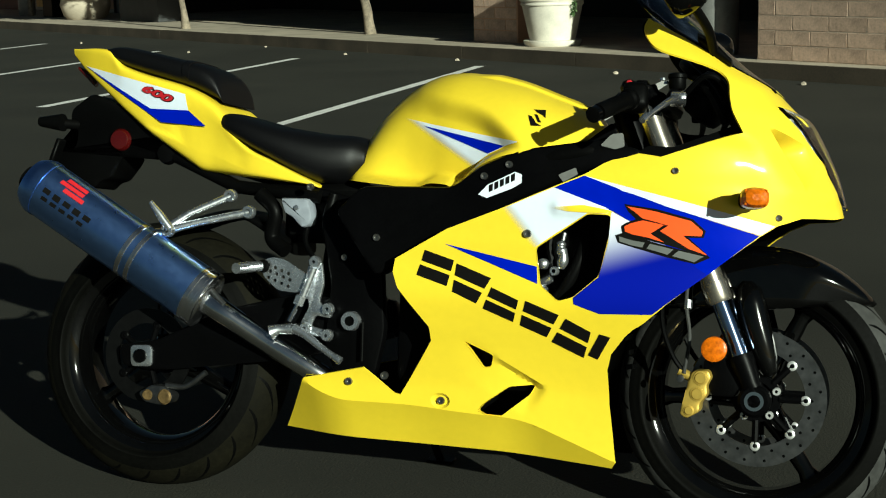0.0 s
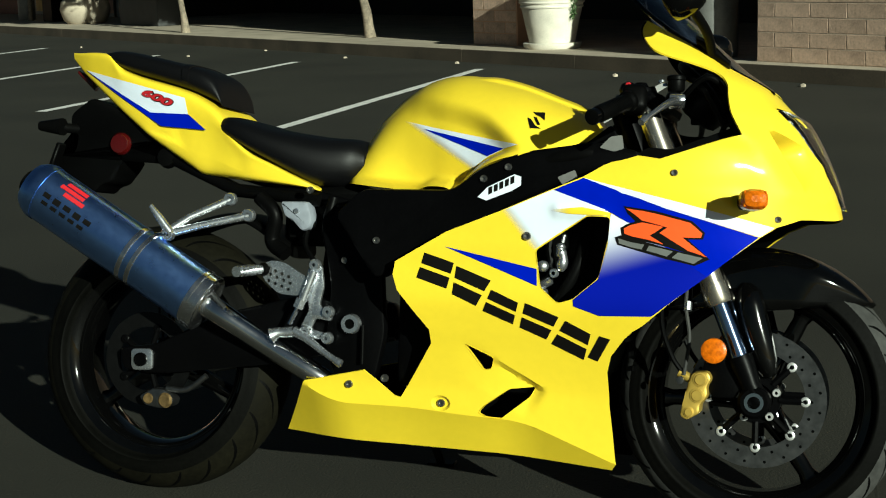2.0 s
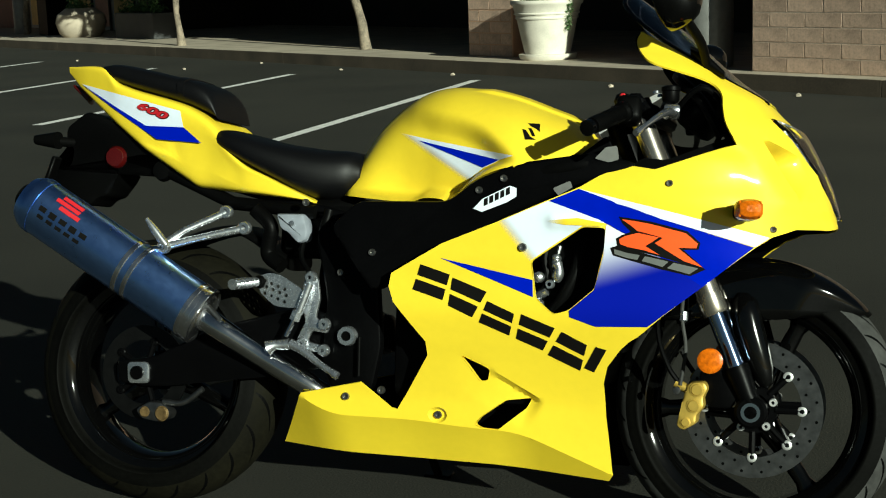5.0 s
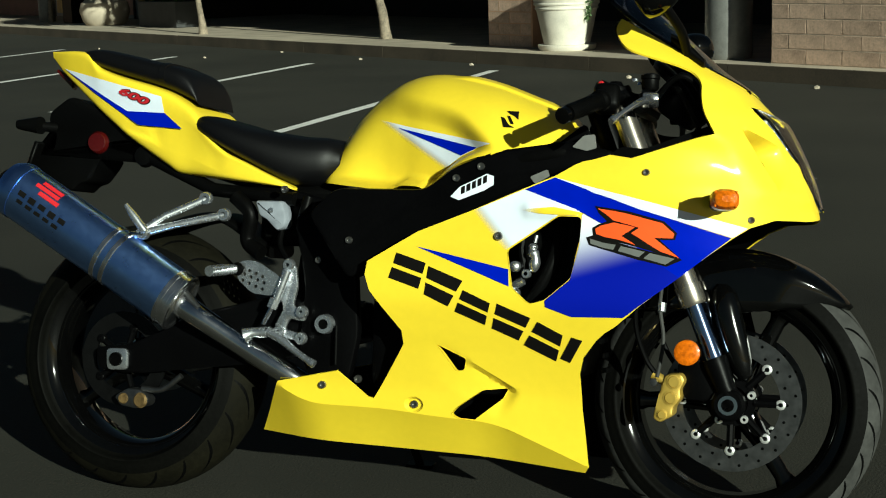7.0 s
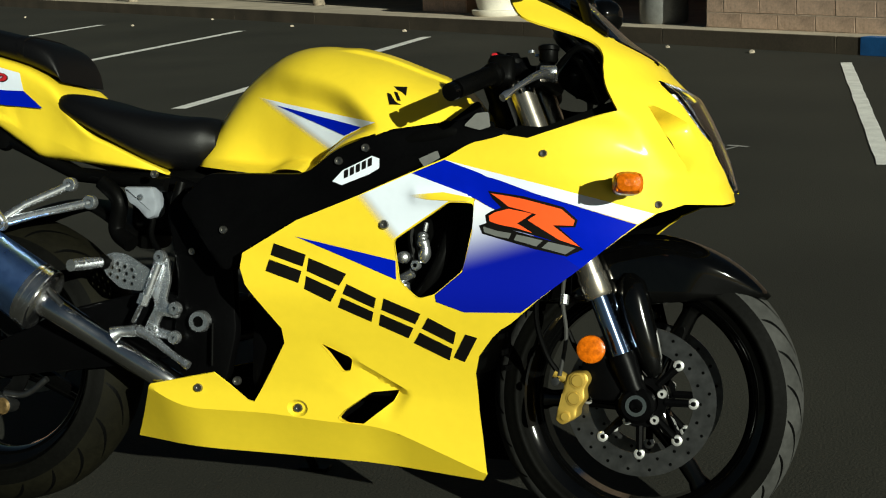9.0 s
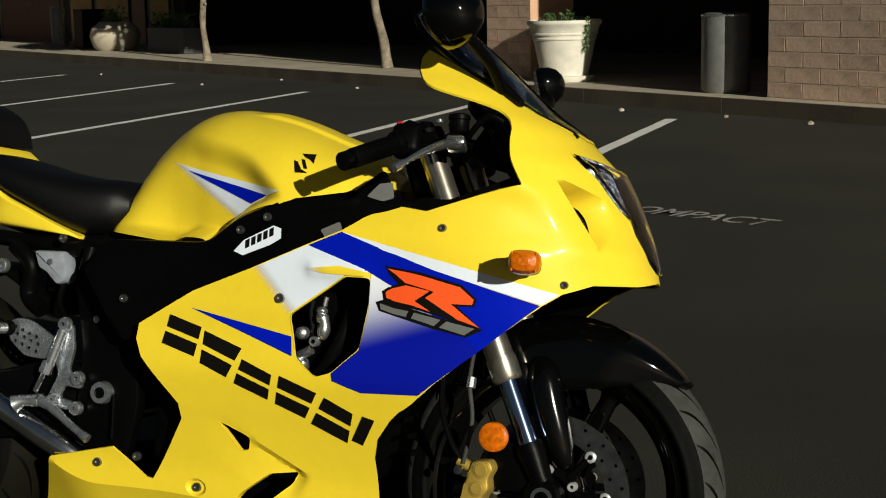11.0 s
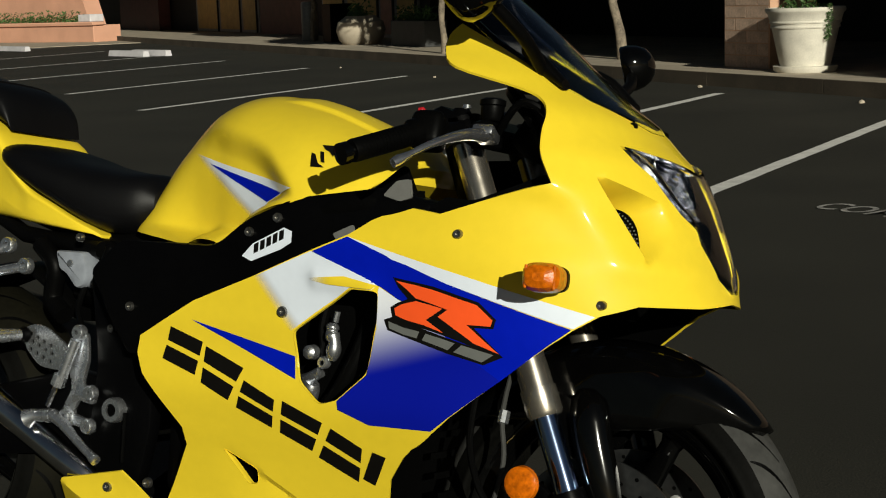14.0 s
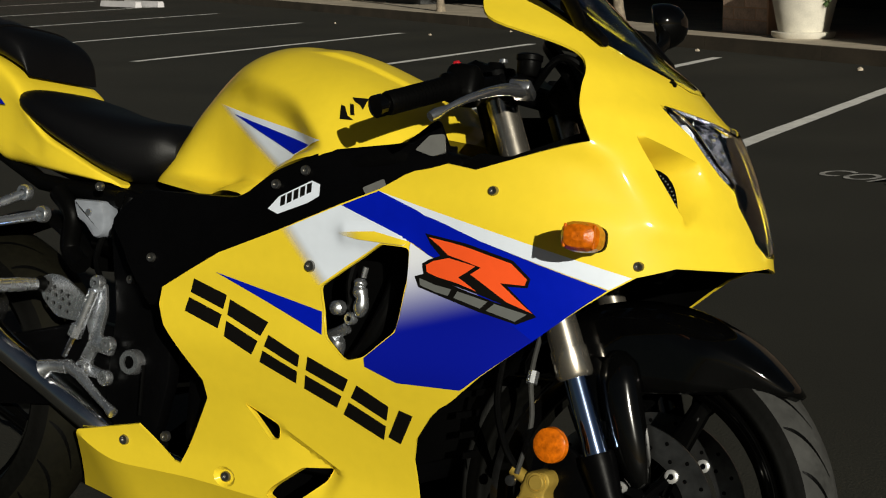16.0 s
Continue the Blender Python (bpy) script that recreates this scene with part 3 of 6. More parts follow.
def inside(p, poly):
    c = False
    j = len(poly) - 1
    for i in range(len(poly)):
        if (poly[i][1] > p[1]) != (poly[j][1] > p[1]) and p[0] < (poly[j][0] - poly[i][0]) * (p[1] - poly[i][1]) / (poly[j][1] - poly[i][1]) + poly[i][0]:
            c = not c
        j = i
    return c


def resample(poly, step):
    out = []
    for i, p in enumerate(poly):
        q = poly[(i + 1) % len(poly)]
        n = max(1, int(math.dist(p, q) / step))
        out += [(p[0] + (q[0] - p[0]) * k / n, p[1] + (q[1] - p[1]) * k / n) for k in range(n)]
    return out


def round_poly(poly, r=0.012, keep=()):
    """Rounds the corners of an outline."""
    out = []
    n = len(poly)
    for i in range(n):
        p, a, b = Vector(poly[i]), Vector(poly[i - 1]), Vector(poly[(i + 1) % n])
        if i in keep:
            out.append(tuple(p))
            continue
        q = min(r, (a - p).length * 0.4, (b - p).length * 0.4)
        s, e = p + (a - p).normalized() * q, p + (b - p).normalized() * q
        for t in (0, 0.33, 0.67, 1):
            out.append(tuple(s * (1 - t) ** 2 + p * 2 * t * (1 - t) + e * t * t))
    return out


def sheet(poly, holes, place, step, thick=0.0, mirror=False, lines=()):
    """Fills an outline with a net of triangles, places each point, and gives it thickness."""
    from mathutils.geometry import delaunay_2d_cdt
    loops = [resample(poly, step)] + [resample(h, step) for h in holes]
    pts, edges = [], []
    for lp in loops:
        s = len(pts)
        pts += lp
        edges += [(s + i, s + (i + 1) % len(lp)) for i in range(len(lp))]
    for ln in lines:
        s = len(pts)
        for p, q in zip(ln, ln[1:]):
            m = max(1, int(math.dist(p, q) / step))
            pts += [(p[0] + (q[0] - p[0]) * k / m, p[1] + (q[1] - p[1]) * k / m) for k in range(m)]
        pts.append(ln[-1])
        edges += [(i, i + 1) for i in range(s, len(pts) - 1)]
    nb = len(pts)
    x0, x1 = min(p[0] for p in loops[0]), max(p[0] for p in loops[0])
    y0, y1 = min(p[1] for p in loops[0]), max(p[1] for p in loops[0])
    b = np.array(pts)
    row = 0
    y = y0 + step * 0.5
    while y < y1:
        x = x0 + step * (0.5 if row % 2 else 0.0)
        while x < x1:
            if inside((x, y), loops[0]) and not any(inside((x, y), h) for h in loops[1:]) and np.min(np.hypot(b[:nb, 0] - x, b[:nb, 1] - y)) > step * 0.55:
                pts.append((x, y))
            x += step
        y += step * 0.87
        row += 1
    v, _, f, _, _, _ = delaunay_2d_cdt([Vector(p) for p in pts], edges, [], 0, 1e-6)
    faces = []
    for t in f:
        c = (sum(v[i].x for i in t) / 3, sum(v[i].y for i in t) / 3)
        if inside(c, loops[0]) and not any(inside(c, h) for h in loops[1:]):
            faces.append(tuple(t))
    top = [place(p.x, p.y) for p in v]
    verts = list(top)
    allf = list(faces)
    if thick:
        n = len(top)
        nor = [Vector() for _ in top]
        for t in faces:
            q = (top[t[1]] - top[t[0]]).cross(top[t[2]] - top[t[0]])
            for i in t:
                nor[i] += q
        ref = sum(nor, Vector())
        sgn = -1 if (ref.y < 0) else 1
        for i in range(n):
            d = nor[i].normalized() if nor[i].length > 0 else Vector((0, -1, 0))
            verts.append(top[i] + d * thick * (-1) * (1 if sgn < 0 else -1) * (1 if d.length else 0))
        allf += [tuple(i + n for i in reversed(t)) for t in faces]
        count = {}
        for t in faces:
            for k in range(3):
                e = (t[k], t[(k + 1) % 3])
                count[e] = count.get(e, 0) + 1
        for (a, c2) in list(count):
            if (c2, a) not in count:
                allf.append((c2, a, a + n, c2 + n))
    if mirror:
        n = len(verts)
        verts += [Vector((q.x, -q.y, q.z)) for q in verts]
        allf += [tuple(i + n for i in reversed(t)) for t in allf]
    return mesh("sheet", verts, allf)


def skin(name, poly, material, parent, holes=(), step=0.022, thick=0.004, off=0.0, label="", mirror=False, left=False, sharp=35, slits=(), lines=()):
    pa = [(to_a(x, h), h) for x, h in resample(poly, 0.03)]
    ha = [[(to_a(x, h), h) for x, h in resample(q, 0.03)] for q in holes]
    ha += list(slits)
    me = sheet(pa, ha, lambda a, h: from_a(a, h, off), step, thick, mirror, lines)
    if left:
        for q in me.vertices:
            q.co.y = -q.co.y
        me.flip_normals()
    return part(name, me, material, parent, label, sharp=sharp)


# ----- tank -----
TT = curve1([(0.475, 0.775), (0.49, 0.812), (0.52, 0.862), (0.55, 0.899), (0.585, 0.931), (0.62, 0.955), (0.655, 0.973), (0.70, 0.984), (0.76, 0.984), (0.86, 0.963), (0.95, 0.930), (1.02, 0.90), (1.06, 0.862)])
TB = curve1([(0.475, 0.735), (0.60, 0.722), (0.665, 0.717), (0.70, 0.726), (0.74, 0.724), (0.762, 0.718), (0.79, 0.740), (0.823, 0.765), (0.884, 0.788), (0.945, 0.794), (0.994, 0.807), (1.06, 0.835)])
TW = curve1([(0.475, 0.080), (0.50, 0.102), (0.60, 0.141), (0.70, 0.171), (0.80, 0.195), (0.90, 0.212), (1.0, 0.20), (1.06, 0.17)])


KNEE = curve1([(0.47, 0.948), (0.571, 0.945), (0.641, 0.942), (0.725, 0.926), (0.776, 0.912), (0.826, 0.889), (0.871, 0.855), (0.902, 0.822), (0.915, 0.79)])


def ease(v):
    v = max(0.0, min(1.0, v))
    return v * v * (3 - 2 * v)


def tank_w(x, h, off=0.0):
    t = max(0.0, min(1.0, (h - 0.70) / (TT(x) - 0.70)))
    dent = 0.012 * math.exp(-((x - 0.585) / 0.10) ** 2 - ((h - 0.79) / 0.055) ** 2)
    k = 0.32 + 0.68 * ease((x - 0.45) / 0.29)
    d = min(KNEE(x) - h, (0.925 - x) * 1.3)
    e = max(0.0, min(1.0, d / 0.060))
    f = max(0.0, min(1.0, (h - TB(x) - 0.003) / 0.020))
    low = max(0.0, min(1.0, (KNEE(x) - h) / 0.19))
    edge = 0.026 * ease((x - 0.53) / 0.17) * (1 - 0.35 * ease((x - 0.78) / 0.14)) * e * e * (3 - 2 * e)
    rim = -(edge + 0.036 * ease((x - 0.44) / 0.20) * low * e) * f * f * (3 - 2 * f)
    return max(0.0, (TW(x) + 0.012 * k) * max(0.0, 1 - t ** (1.25 + 2.35 * k)) ** (0.85 - 0.25 * k) - dent * min(1.0, 6 * (1 - t)) + rim * min(1.0, 8 * (1 - t))) + off


def tank_mesh():
    rows = []
    nx, na = 120, 84
    for i in range(nx + 1):
        x = 0.475 + (1.06 - 0.475) * i / nx
        t0 = max(0.0, (TB(x) - 0.70) / (TT(x) - 0.70))
        side = []
        for k in range(na + 1):
            t = t0 + (1 - t0) * math.sin(math.pi / 2 * k / na) ** 0.8
            h = 0.70 + t * (TT(x) - 0.70)
            w = tank_w(x, h) if k < na else 0.0
            side.append(Vector((x, -w, h + 0.006 * ease((0.066 - w) / 0.009) * ease((x - 0.76) / 0.06) * ease((1.055 - x) / 0.03))))
        rows.append(side + [Vector((q.x, -q.y, q.z)) for q in side[-2::-1]])
    return loft(rows)


tank = part("fuel_tank", tank_mesh(), YELLOW, bike, "yellow painted fuel tank", sharp=60)

# ----- side fairing and cowl -----
SEAM = [(1.061, 0.746), (1.139, 0.724), (1.251, 0.702), (1.36, 0.674), (1.44, 0.653)]
SIDE = [(0.656, 0.563), (0.771, 0.628), (0.885, 0.672), (0.999, 0.720)] + SEAM + [
    (1.408, 0.631), (1.319, 0.561), (1.23, 0.49), (1.199, 0.463), (1.142, 0.418), (1.112, 0.38), (1.102, 0.344), (1.104, 0.272), (1.118, 0.149),
    (1.109, 0.136), (0.848, 0.15), (0.537, 0.156), (0.328, 0.164), (0.419, 0.291), (0.563, 0.322), (0.63, 0.269), (0.644, 0.266), (0.725, 0.39), (0.724, 0.419), (0.66, 0.502), (0.65, 0.535)]
DUCT = round_poly([(0.961, 0.594), (1.010, 0.6265), (1.07, 0.666), (1.116, 0.665), (1.112, 0.622), (1.091, 0.541), (1.038, 0.496), (1.006, 0.486), (0.97, 0.519)], 0.008)
SLOT1 = round_poly([(0.799, 0.393), (0.86, 0.365), (0.852, 0.339), (0.835, 0.336)], 0.006)
SLOT2 = round_poly([(0.818, 0.242), (0.832, 0.258), (0.889, 0.298), (0.945, 0.305), (0.932, 0.282), (0.868, 0.231), (0.836, 0.233)], 0.006)
CREASES = [[(x, HC(x)) for x in np.linspace(0.428, 1.110, 60).tolist()]]
crest_n = Vector((CREST_D.y, -CREST_D.x)).normalized()
CREASES += [[tuple(CREST + CREST_D * 0.47), tuple(CREST + CREST_D * 1.08)], [tuple(CREST + CREST_D * 0.54 + crest_n * 0.012), tuple(CREST + CREST_D * 0.72 + crest_n * 0.012)]]
CREASES += [[(BOSS[0] + r * math.cos(2 * math.pi * k / 14) / 0.8, BOSS[1] + r * math.sin(2 * math.pi * k / 14)) for k in range(15)] for r in (0.0115, 0.0175)]
for left in (False, True):
    fairing = skin("side_fairing", SIDE, YELLOW, bike, [DUCT, SLOT1, SLOT2], 0.0075, 0.004, label="yellow side fairing with a vent opening", left=left, sharp=24, lines=CREASES)
    fairing.parent = bike
    if not left:
        right_fairing = fairing


for left in (False, True):
    skin("fairing_liner", SIDE, BLACKP, bike, [DUCT, SLOT1, SLOT2], 0.025, 0, -0.007, left=left)


def nose_x(w, h):
    """Where the skin stands at a half-width w near the nose."""
    return XN(h) - NL + NL * max(0.0, 1 - (w / WH(h)) ** 2) ** 0.4


LENS = [(0.0, 0.695), (0.04, 0.715), (0.062, 0.765), (0.060, 0.785), (0.085, 0.805), (0.115, 0.855), (0.140, 0.900), (0.07, 0.890), (0.0, 0.872)]
lens_side = [(nose_x(w, h), h) for w, h in LENS]
SCREEN_LOW = [(0.0, 0.935), (0.06, 0.945), (0.11, 0.968), (0.134, 0.992), (0.150, 1.03)]
screen_side = [(nose_x(w, h), h) for w, h in SCREEN_LOW]
COWL = ([(1.061, 0.746), (1.101, 0.769), (1.17, 0.789), (1.213, 0.783)] + [(p.x, p.y) for p in smooth_path([(1.366, 0.835, 0), (1.348, 0.875, 0), (1.339, 0.912, 0), (1.335, 0.938, 0), (1.320, 0.960, 0), (1.288, 0.976, 0), (1.201, 1.001, 0), (1.170, 1.028, 0), (1.157, 1.057, 0), (1.161, 1.079, 0)], 4)] + [(1.20, 1.058)]
        + [(x, h) for x, h in reversed(screen_side)] + [(XN(0.905), 0.905)] + list(reversed(lens_side)) + [(XN(0.68), 0.68), (1.545, 0.672), (1.484, 0.670)] + SEAM[::-1][:-1])


def scoop_edge(side):
    """Points down one lip of the intake cut, in the unrolled sheet."""
    out = []
    for k in range(15):
        t = k / 14
        p = SCOOP_A.lerp(SCOOP_B, t) + Vector((-SCOOP_D.y, SCOOP_D.x)) * (0.003 * math.sin(math.pi * t) + 0.0001) * side
        out.append((p.x, p.y))
    return out


SCOOP_N = Vector((-SCOOP_D.y, SCOOP_D.x))
HOLLOW = [[tuple(SCOOP_A + SCOOP_D * SCOOP_L * t + SCOOP_N * scoop_wide(t)) for t in (0.03, 0.2, 0.4, 0.55, 0.72, 0.9, 1.05)],
          [tuple(SCOOP_A + SCOOP_D * SCOOP_L * 0.4 + SCOOP_N * s) for s in (0.008, scoop_wide(0.4) - 0.006)]]
cowl = skin("upper_cowl", COWL, YELLOW, bike, [], 0.0068, 0.004, label="yellow nose cowl", mirror=True, sharp=50, slits=[scoop_edge(1) + scoop_edge(-1)[::-1]], lines=HOLLOW)

skin("cowl_liner", COWL, BLACKP, bike, [], 0.016, 0, -0.008, mirror=True, slits=[scoop_edge(4) + scoop_edge(-4)[::-1]])


def hollow(t, s, sd, off=0.0):
    # a place in the intake hollow: t down its lip, s out from the lip
    q = SCOOP_A + SCOOP_D * SCOOP_L * t + SCOOP_N * s
    p = from_a(q.x, q.y, off)
    return Vector((p.x, p.y * sd, p.z))


for sd in (1, -1):
    rows = [[hollow(k / 14, 0.003 * math.sin(math.pi * k / 14) * q + 0.0001, sd) for k in range(15)] for q in (1, -1)]
    part("scoop_wall", loft(rows, close=False, caps=False), YELLOW, cowl)
    rows = [[hollow(0.42 + 0.57 * i / 16, 0.008 * math.sin(math.pi * (i + 0.5) / 17) + 0.0005 + (0.004 + 0.027 * math.sin(math.pi * min(1.0, (i + 1) / 17)) ** 0.7) * k / 5, sd, 0.0014) for k in range(6)] for i in range(17)]
    grille = part("intake_grille", loft(rows, close=False, caps=False), BLACKP, cowl, "black mesh intake grille")
    stud = None
    for i in range(1, 16):
        for k in range(1, 5):
            p = rows[i][k].lerp(rows[i + 1][k], 0.5 * (k % 2))
            if stud is None:
                g = bmesh.new()
                bmesh.ops.create_icosphere(g, subdivisions=1, radius=0.0016)
                o = part("mesh_wire", g, GREY_D, grille)
                stud = o.data
            else:
                o = new("mesh_wire", stud)
                o.parent = grille
            o.location = p


def nose_net(rows, n, off):
    """A net over the nose: rows of (height, half-width), from one side to the other."""
    out = []
    for h, w in rows:
        ring = []
        for k in range(-n, n + 1):
            y = w * k / n
            ring.append(Vector((nose_x(abs(y), h) + off, y, h)))
        out.append(ring)
    return loft(out, close=False, caps=False)


screen_edge = curve1([(0.93, 0.02), (0.945, 0.06), (0.968, 0.112), (0.992, 0.136), (1.03, 0.152), (1.08, 0.150), (1.13, 0.13), (1.165, 0.09), (1.18, 0.03)])
bm = nose_net([(h, screen_edge(h)) for h in [0.932 + 0.248 * i / 26 for i in range(27)]], 14, 0.004)
screen = part("windscreen", bm, SMOKE, bike, "smoke-tinted curved windscreen")
screen.visible_shadow = False
sol = screen.modifiers.new("thickness", "SOLIDIFY")
sol.thickness = 0.003
lens_edge = curve1([(0.695, 0.004), (0.715, 0.042), (0.765, 0.064), (0.785, 0.062), (0.805, 0.087), (0.855, 0.117), (0.888, 0.135), (0.897, 0.07)])


def lens_net(off, grow):
    rows = []
    for i in range(23):
        s = i / 22
        ring = []
        for k in range(-12, 13):
            u = abs(k) / 12
            hi, lo = 0.872 + 0.026 * u, None
            h = 0.695 + (0.872 - 0.695) * s
            w = lens_edge(h) * u
            h2 = h + 0.027 * u * s
            ring.append(Vector((nose_x(w, h2) + off + grow * (1 - u * u), math.copysign(w, k), h2)))
        rows.append(ring)
    return loft(rows, close=False, caps=False)


head = part("headlight", lens_net(-0.024, -0.050), GLOSSB, bike, "twin headlight behind a clear pointed cover", sharp=10)
for sd in (1, -1):
    for y, h, r in ((0.072, 0.868, 0.013),):
        m = pose(nose_x(y + r * 0.6, h) - 0.022, y * sd, h) @ look((0, 0, 0), (-1, 0.25 * sd, -0.1))
        bowl = part("reflector_bowl", lathe([(0.006, -0.030), (r * 0.5, -0.026), (r * 0.8, -0.016), (r, 0.0), (r + 0.004, 0.001)], 14, m), SILVERREF, head, "silver headlight reflector", sharp=5)
        g = bmesh.new()
        bmesh.ops.create_uvsphere(g, u_segments=12, v_segments=8, radius=0.009, matrix=m @ Matrix.Translation((0, 0, -0.016)))
        part("bulb", g, SILVERREF, bowl)
    rows = []
    for i in range(11):
        h = 0.890 - 0.096 * i / 10
        ring = []
        for k in range(9):
            w = (min(lens_edge(min(h, 0.884)), 0.128) - 0.003) * (1 - 0.085 * k)
            ring.append(Vector((nose_x(w, h) - 0.006 - 0.0060 * k - 0.005 * ((i + k) % 2), w * sd, h)))
        rows.append(ring)
    part("reflector_facets", loft(rows, close=False, caps=False), FACET, head, "silver faceted reflector", smooth=False)
for sd in (1, -1):
    rows = []
    for i in range(13):
        h = 0.800 + 0.085 * i / 12
        rows.append([Vector((XN(h) - 0.014 - 0.105 * k / 15, (0.012 + 0.0035 * ((i + k) % 2) + 0.0025 * math.sin(2.1 * k + 1.3 * i) + 0.03 * (k / 15) ** 2) * sd, h)) for k in range(16)])
    part("reflector_facets", loft(rows, close=False, caps=False), FACET, head, "silver faceted reflector", smooth=False)
fin = []
for i in range(9):
    h = 0.70 + 0.168 * i / 8
    x = nose_x(0.0, h)
    fin.append([Vector((x - 0.052, -0.004, h)), Vector((x + 0.004, -0.002, h)), Vector((x + 0.004, 0.002, h)), Vector((x - 0.052, 0.004, h))])
part("lamp_divider", loft(fin), GLOSSB, head, "black rib between the two lamps")
hl = part("lens_cover", lens_net(0.002, 0.010), CLEAR, head, "clear headlight cover")
hl.visible_shadow = False
hs = hl.modifiers.new("thickness", "SOLIDIFY")
hs.thickness = 0.003


def fade_material():
    """White vinyl fading to blue down and forward."""
    m = BLUE_D.copy()
    m.name = "white_to_blue_vinyl"
    nt = m.node_tree
    n, l = nt.nodes, nt.links
    tc = n.new("ShaderNodeTexCoord")
    sep = n.new("ShaderNodeSeparateXYZ")
    l.new(tc.outputs["Object"], sep.inputs[0])
    a = n.new("ShaderNodeMath")
    a.operation = "MULTIPLY_ADD"
    a.inputs[1].default_value = -0.30
    l.new(sep.outputs[0], a.inputs[0])
    l.new(sep.outputs[2], a.inputs[2])
    r = n.new("ShaderNodeMapRange")
    r.interpolation_type = "SMOOTHSTEP"
    r.inputs[1].default_value, r.inputs[2].default_value = 0.208, 0.318
    l.new(a.outputs[0], r.inputs[0])
    mx = n.new("ShaderNodeMix")
    mx.data_type = "RGBA"
    mx.inputs[6].default_value, mx.inputs[7].default_value = (0.003, 0.008, 0.30, 1), (0.74, 0.77, 0.84, 1)
    l.new(r.outputs[0], mx.inputs[0])
    l.new(mx.outputs[2], n["Principled BSDF"].inputs["Base Color"])
    return m


FADE_D = fade_material()


def airbrushed(name, base, p, q, wide):
    """A vinyl that fades into the paint under it along the line from p to q of the side view; p and q run with the vinyl on their left."""
    m = base.copy()
    m.name = name
    nt = m.node_tree
    n, l = nt.nodes, nt.links
    d = (Vector(q) - Vector(p)).normalized()
    tc = n.new("ShaderNodeTexCoord")
    dot = n.new("ShaderNodeVectorMath")
    dot.operation = "DOT_PRODUCT"
    dot.inputs[1].default_value = (-d.y, 0, d.x)
    l.new(tc.outputs["Object"], dot.inputs[0])
    r = n.new("ShaderNodeMapRange")
    r.interpolation_type = "SMOOTHSTEP"
    at = -d.y * p[0] + d.x * p[1]
    r.inputs[1].default_value, r.inputs[2].default_value = at, at + wide
    l.new(dot.outputs["Value"], r.inputs[0])
    l.new(r.outputs[0], n["Principled BSDF"].inputs["Alpha"])
    return m


WHITE_FADE = airbrushed("white_vinyl_fading_to_yellow", WHITE_D, (0.945, 0.603), (0.889, 0.672), -0.03)
WHITE_TANK = airbrushed("white_tank_vinyl_fading_to_yellow", WHITE_D, (0.606, 0.877), (0.786, 0.762), 0.022)
YELLOW_FADE = airbrushed("yellow_paint_fading_to_white", YELLOW, (0.99, 0.70), (0.99, 0.62), 0.055)
GRAPHICS = [
    ("white_stripe", WHITE_D, [(1.061, 0.743), (1.094, 0.735), (1.251, 0.698), (1.36, 0.671), (1.435, 0.652), (1.408, 0.633), (1.229, 0.684)], 0.0012),
    ("blue_stripe", BLUE_D, [(1.001, 0.718), (1.061, 0.743), (1.229, 0.684), (1.406, 0.632), (1.308, 0.551), (1.269, 0.576), (1.171, 0.649), (1.122, 0.672)], 0.0014),
    ("faded_panel", FADE_D, [(1.117, 0.667), (1.119, 0.672), (1.171, 0.649), (1.269, 0.576), (1.308, 0.551), (1.199, 0.467), (1.093, 0.464), (1.04, 0.482), (1.039, 0.495), (1.091, 0.539), (1.111, 0.61)], 0.0013),
    ("white_panel", WHITE_FADE, [(0.889, 0.672), (0.999, 0.718), (1.118, 0.676), (1.108, 0.667), (1.07, 0.668), (1.008, 0.6285), (0.9585, 0.595), (0.945, 0.603), (0.93, 0.622)], 0.0016),
    ("yellow_crest", YELLOW_FADE, [(0.985, 0.677), (1.06, 0.684), (1.117, 0.674), (1.108, 0.6675), (1.07, 0.6685), (1.03, 0.670)], 0.0030),
    ("blue_spear", BLUE_D, [(0.767, 0.597), (0.963, 0.556), (0.964, 0.521)], 0.0012),
    ("emblem_outline", BLACK_D, [(1.143, 0.688), (1.208, 0.679), (1.279, 0.661), (1.304, 0.638), (1.300, 0.625), (1.271, 0.624), (1.313, 0.586), (1.269, 0.597), (1.226, 0.609), (1.190, 0.617), (1.139, 0.630), (1.137, 0.644), (1.167, 0.658)], 0.0018),
    ("emblem", ORANGE_D, [(1.149, 0.683), (1.208, 0.674), (1.276, 0.657), (1.299, 0.637), (1.296, 0.628), (1.260, 0.628), (1.308, 0.590), (1.271, 0.602), (1.215, 0.636), (1.231, 0.647), (1.180, 0.660)], 0.0024),
    ("emblem", ORANGE_D, [(1.181, 0.656), (1.223, 0.648), (1.196, 0.630), (1.224, 0.613), (1.192, 0.622), (1.145, 0.633), (1.144, 0.643)], 0.0024),
    ("emblem_plate", GREY_D, [(1.133, 0.623), (1.185, 0.612), (1.180, 0.602), (1.134, 0.613)], 0.0026),
    ("emblem_plate", GREY_D, [(1.195, 0.610), (1.242, 0.600), (1.230, 0.589), (1.189, 0.600)], 0.0026),
    ("emblem_plate", GREY_D, [(1.252, 0.598), (1.300, 0.588), (1.282, 0.576), (1.239, 0.587)], 0.0026),
]
for name, m, poly, off in GRAPHICS:
    skin(name, poly, m, right_fairing, [], 0.0055 if name in ("white_panel", "yellow_crest") else 0.012, 0, off)
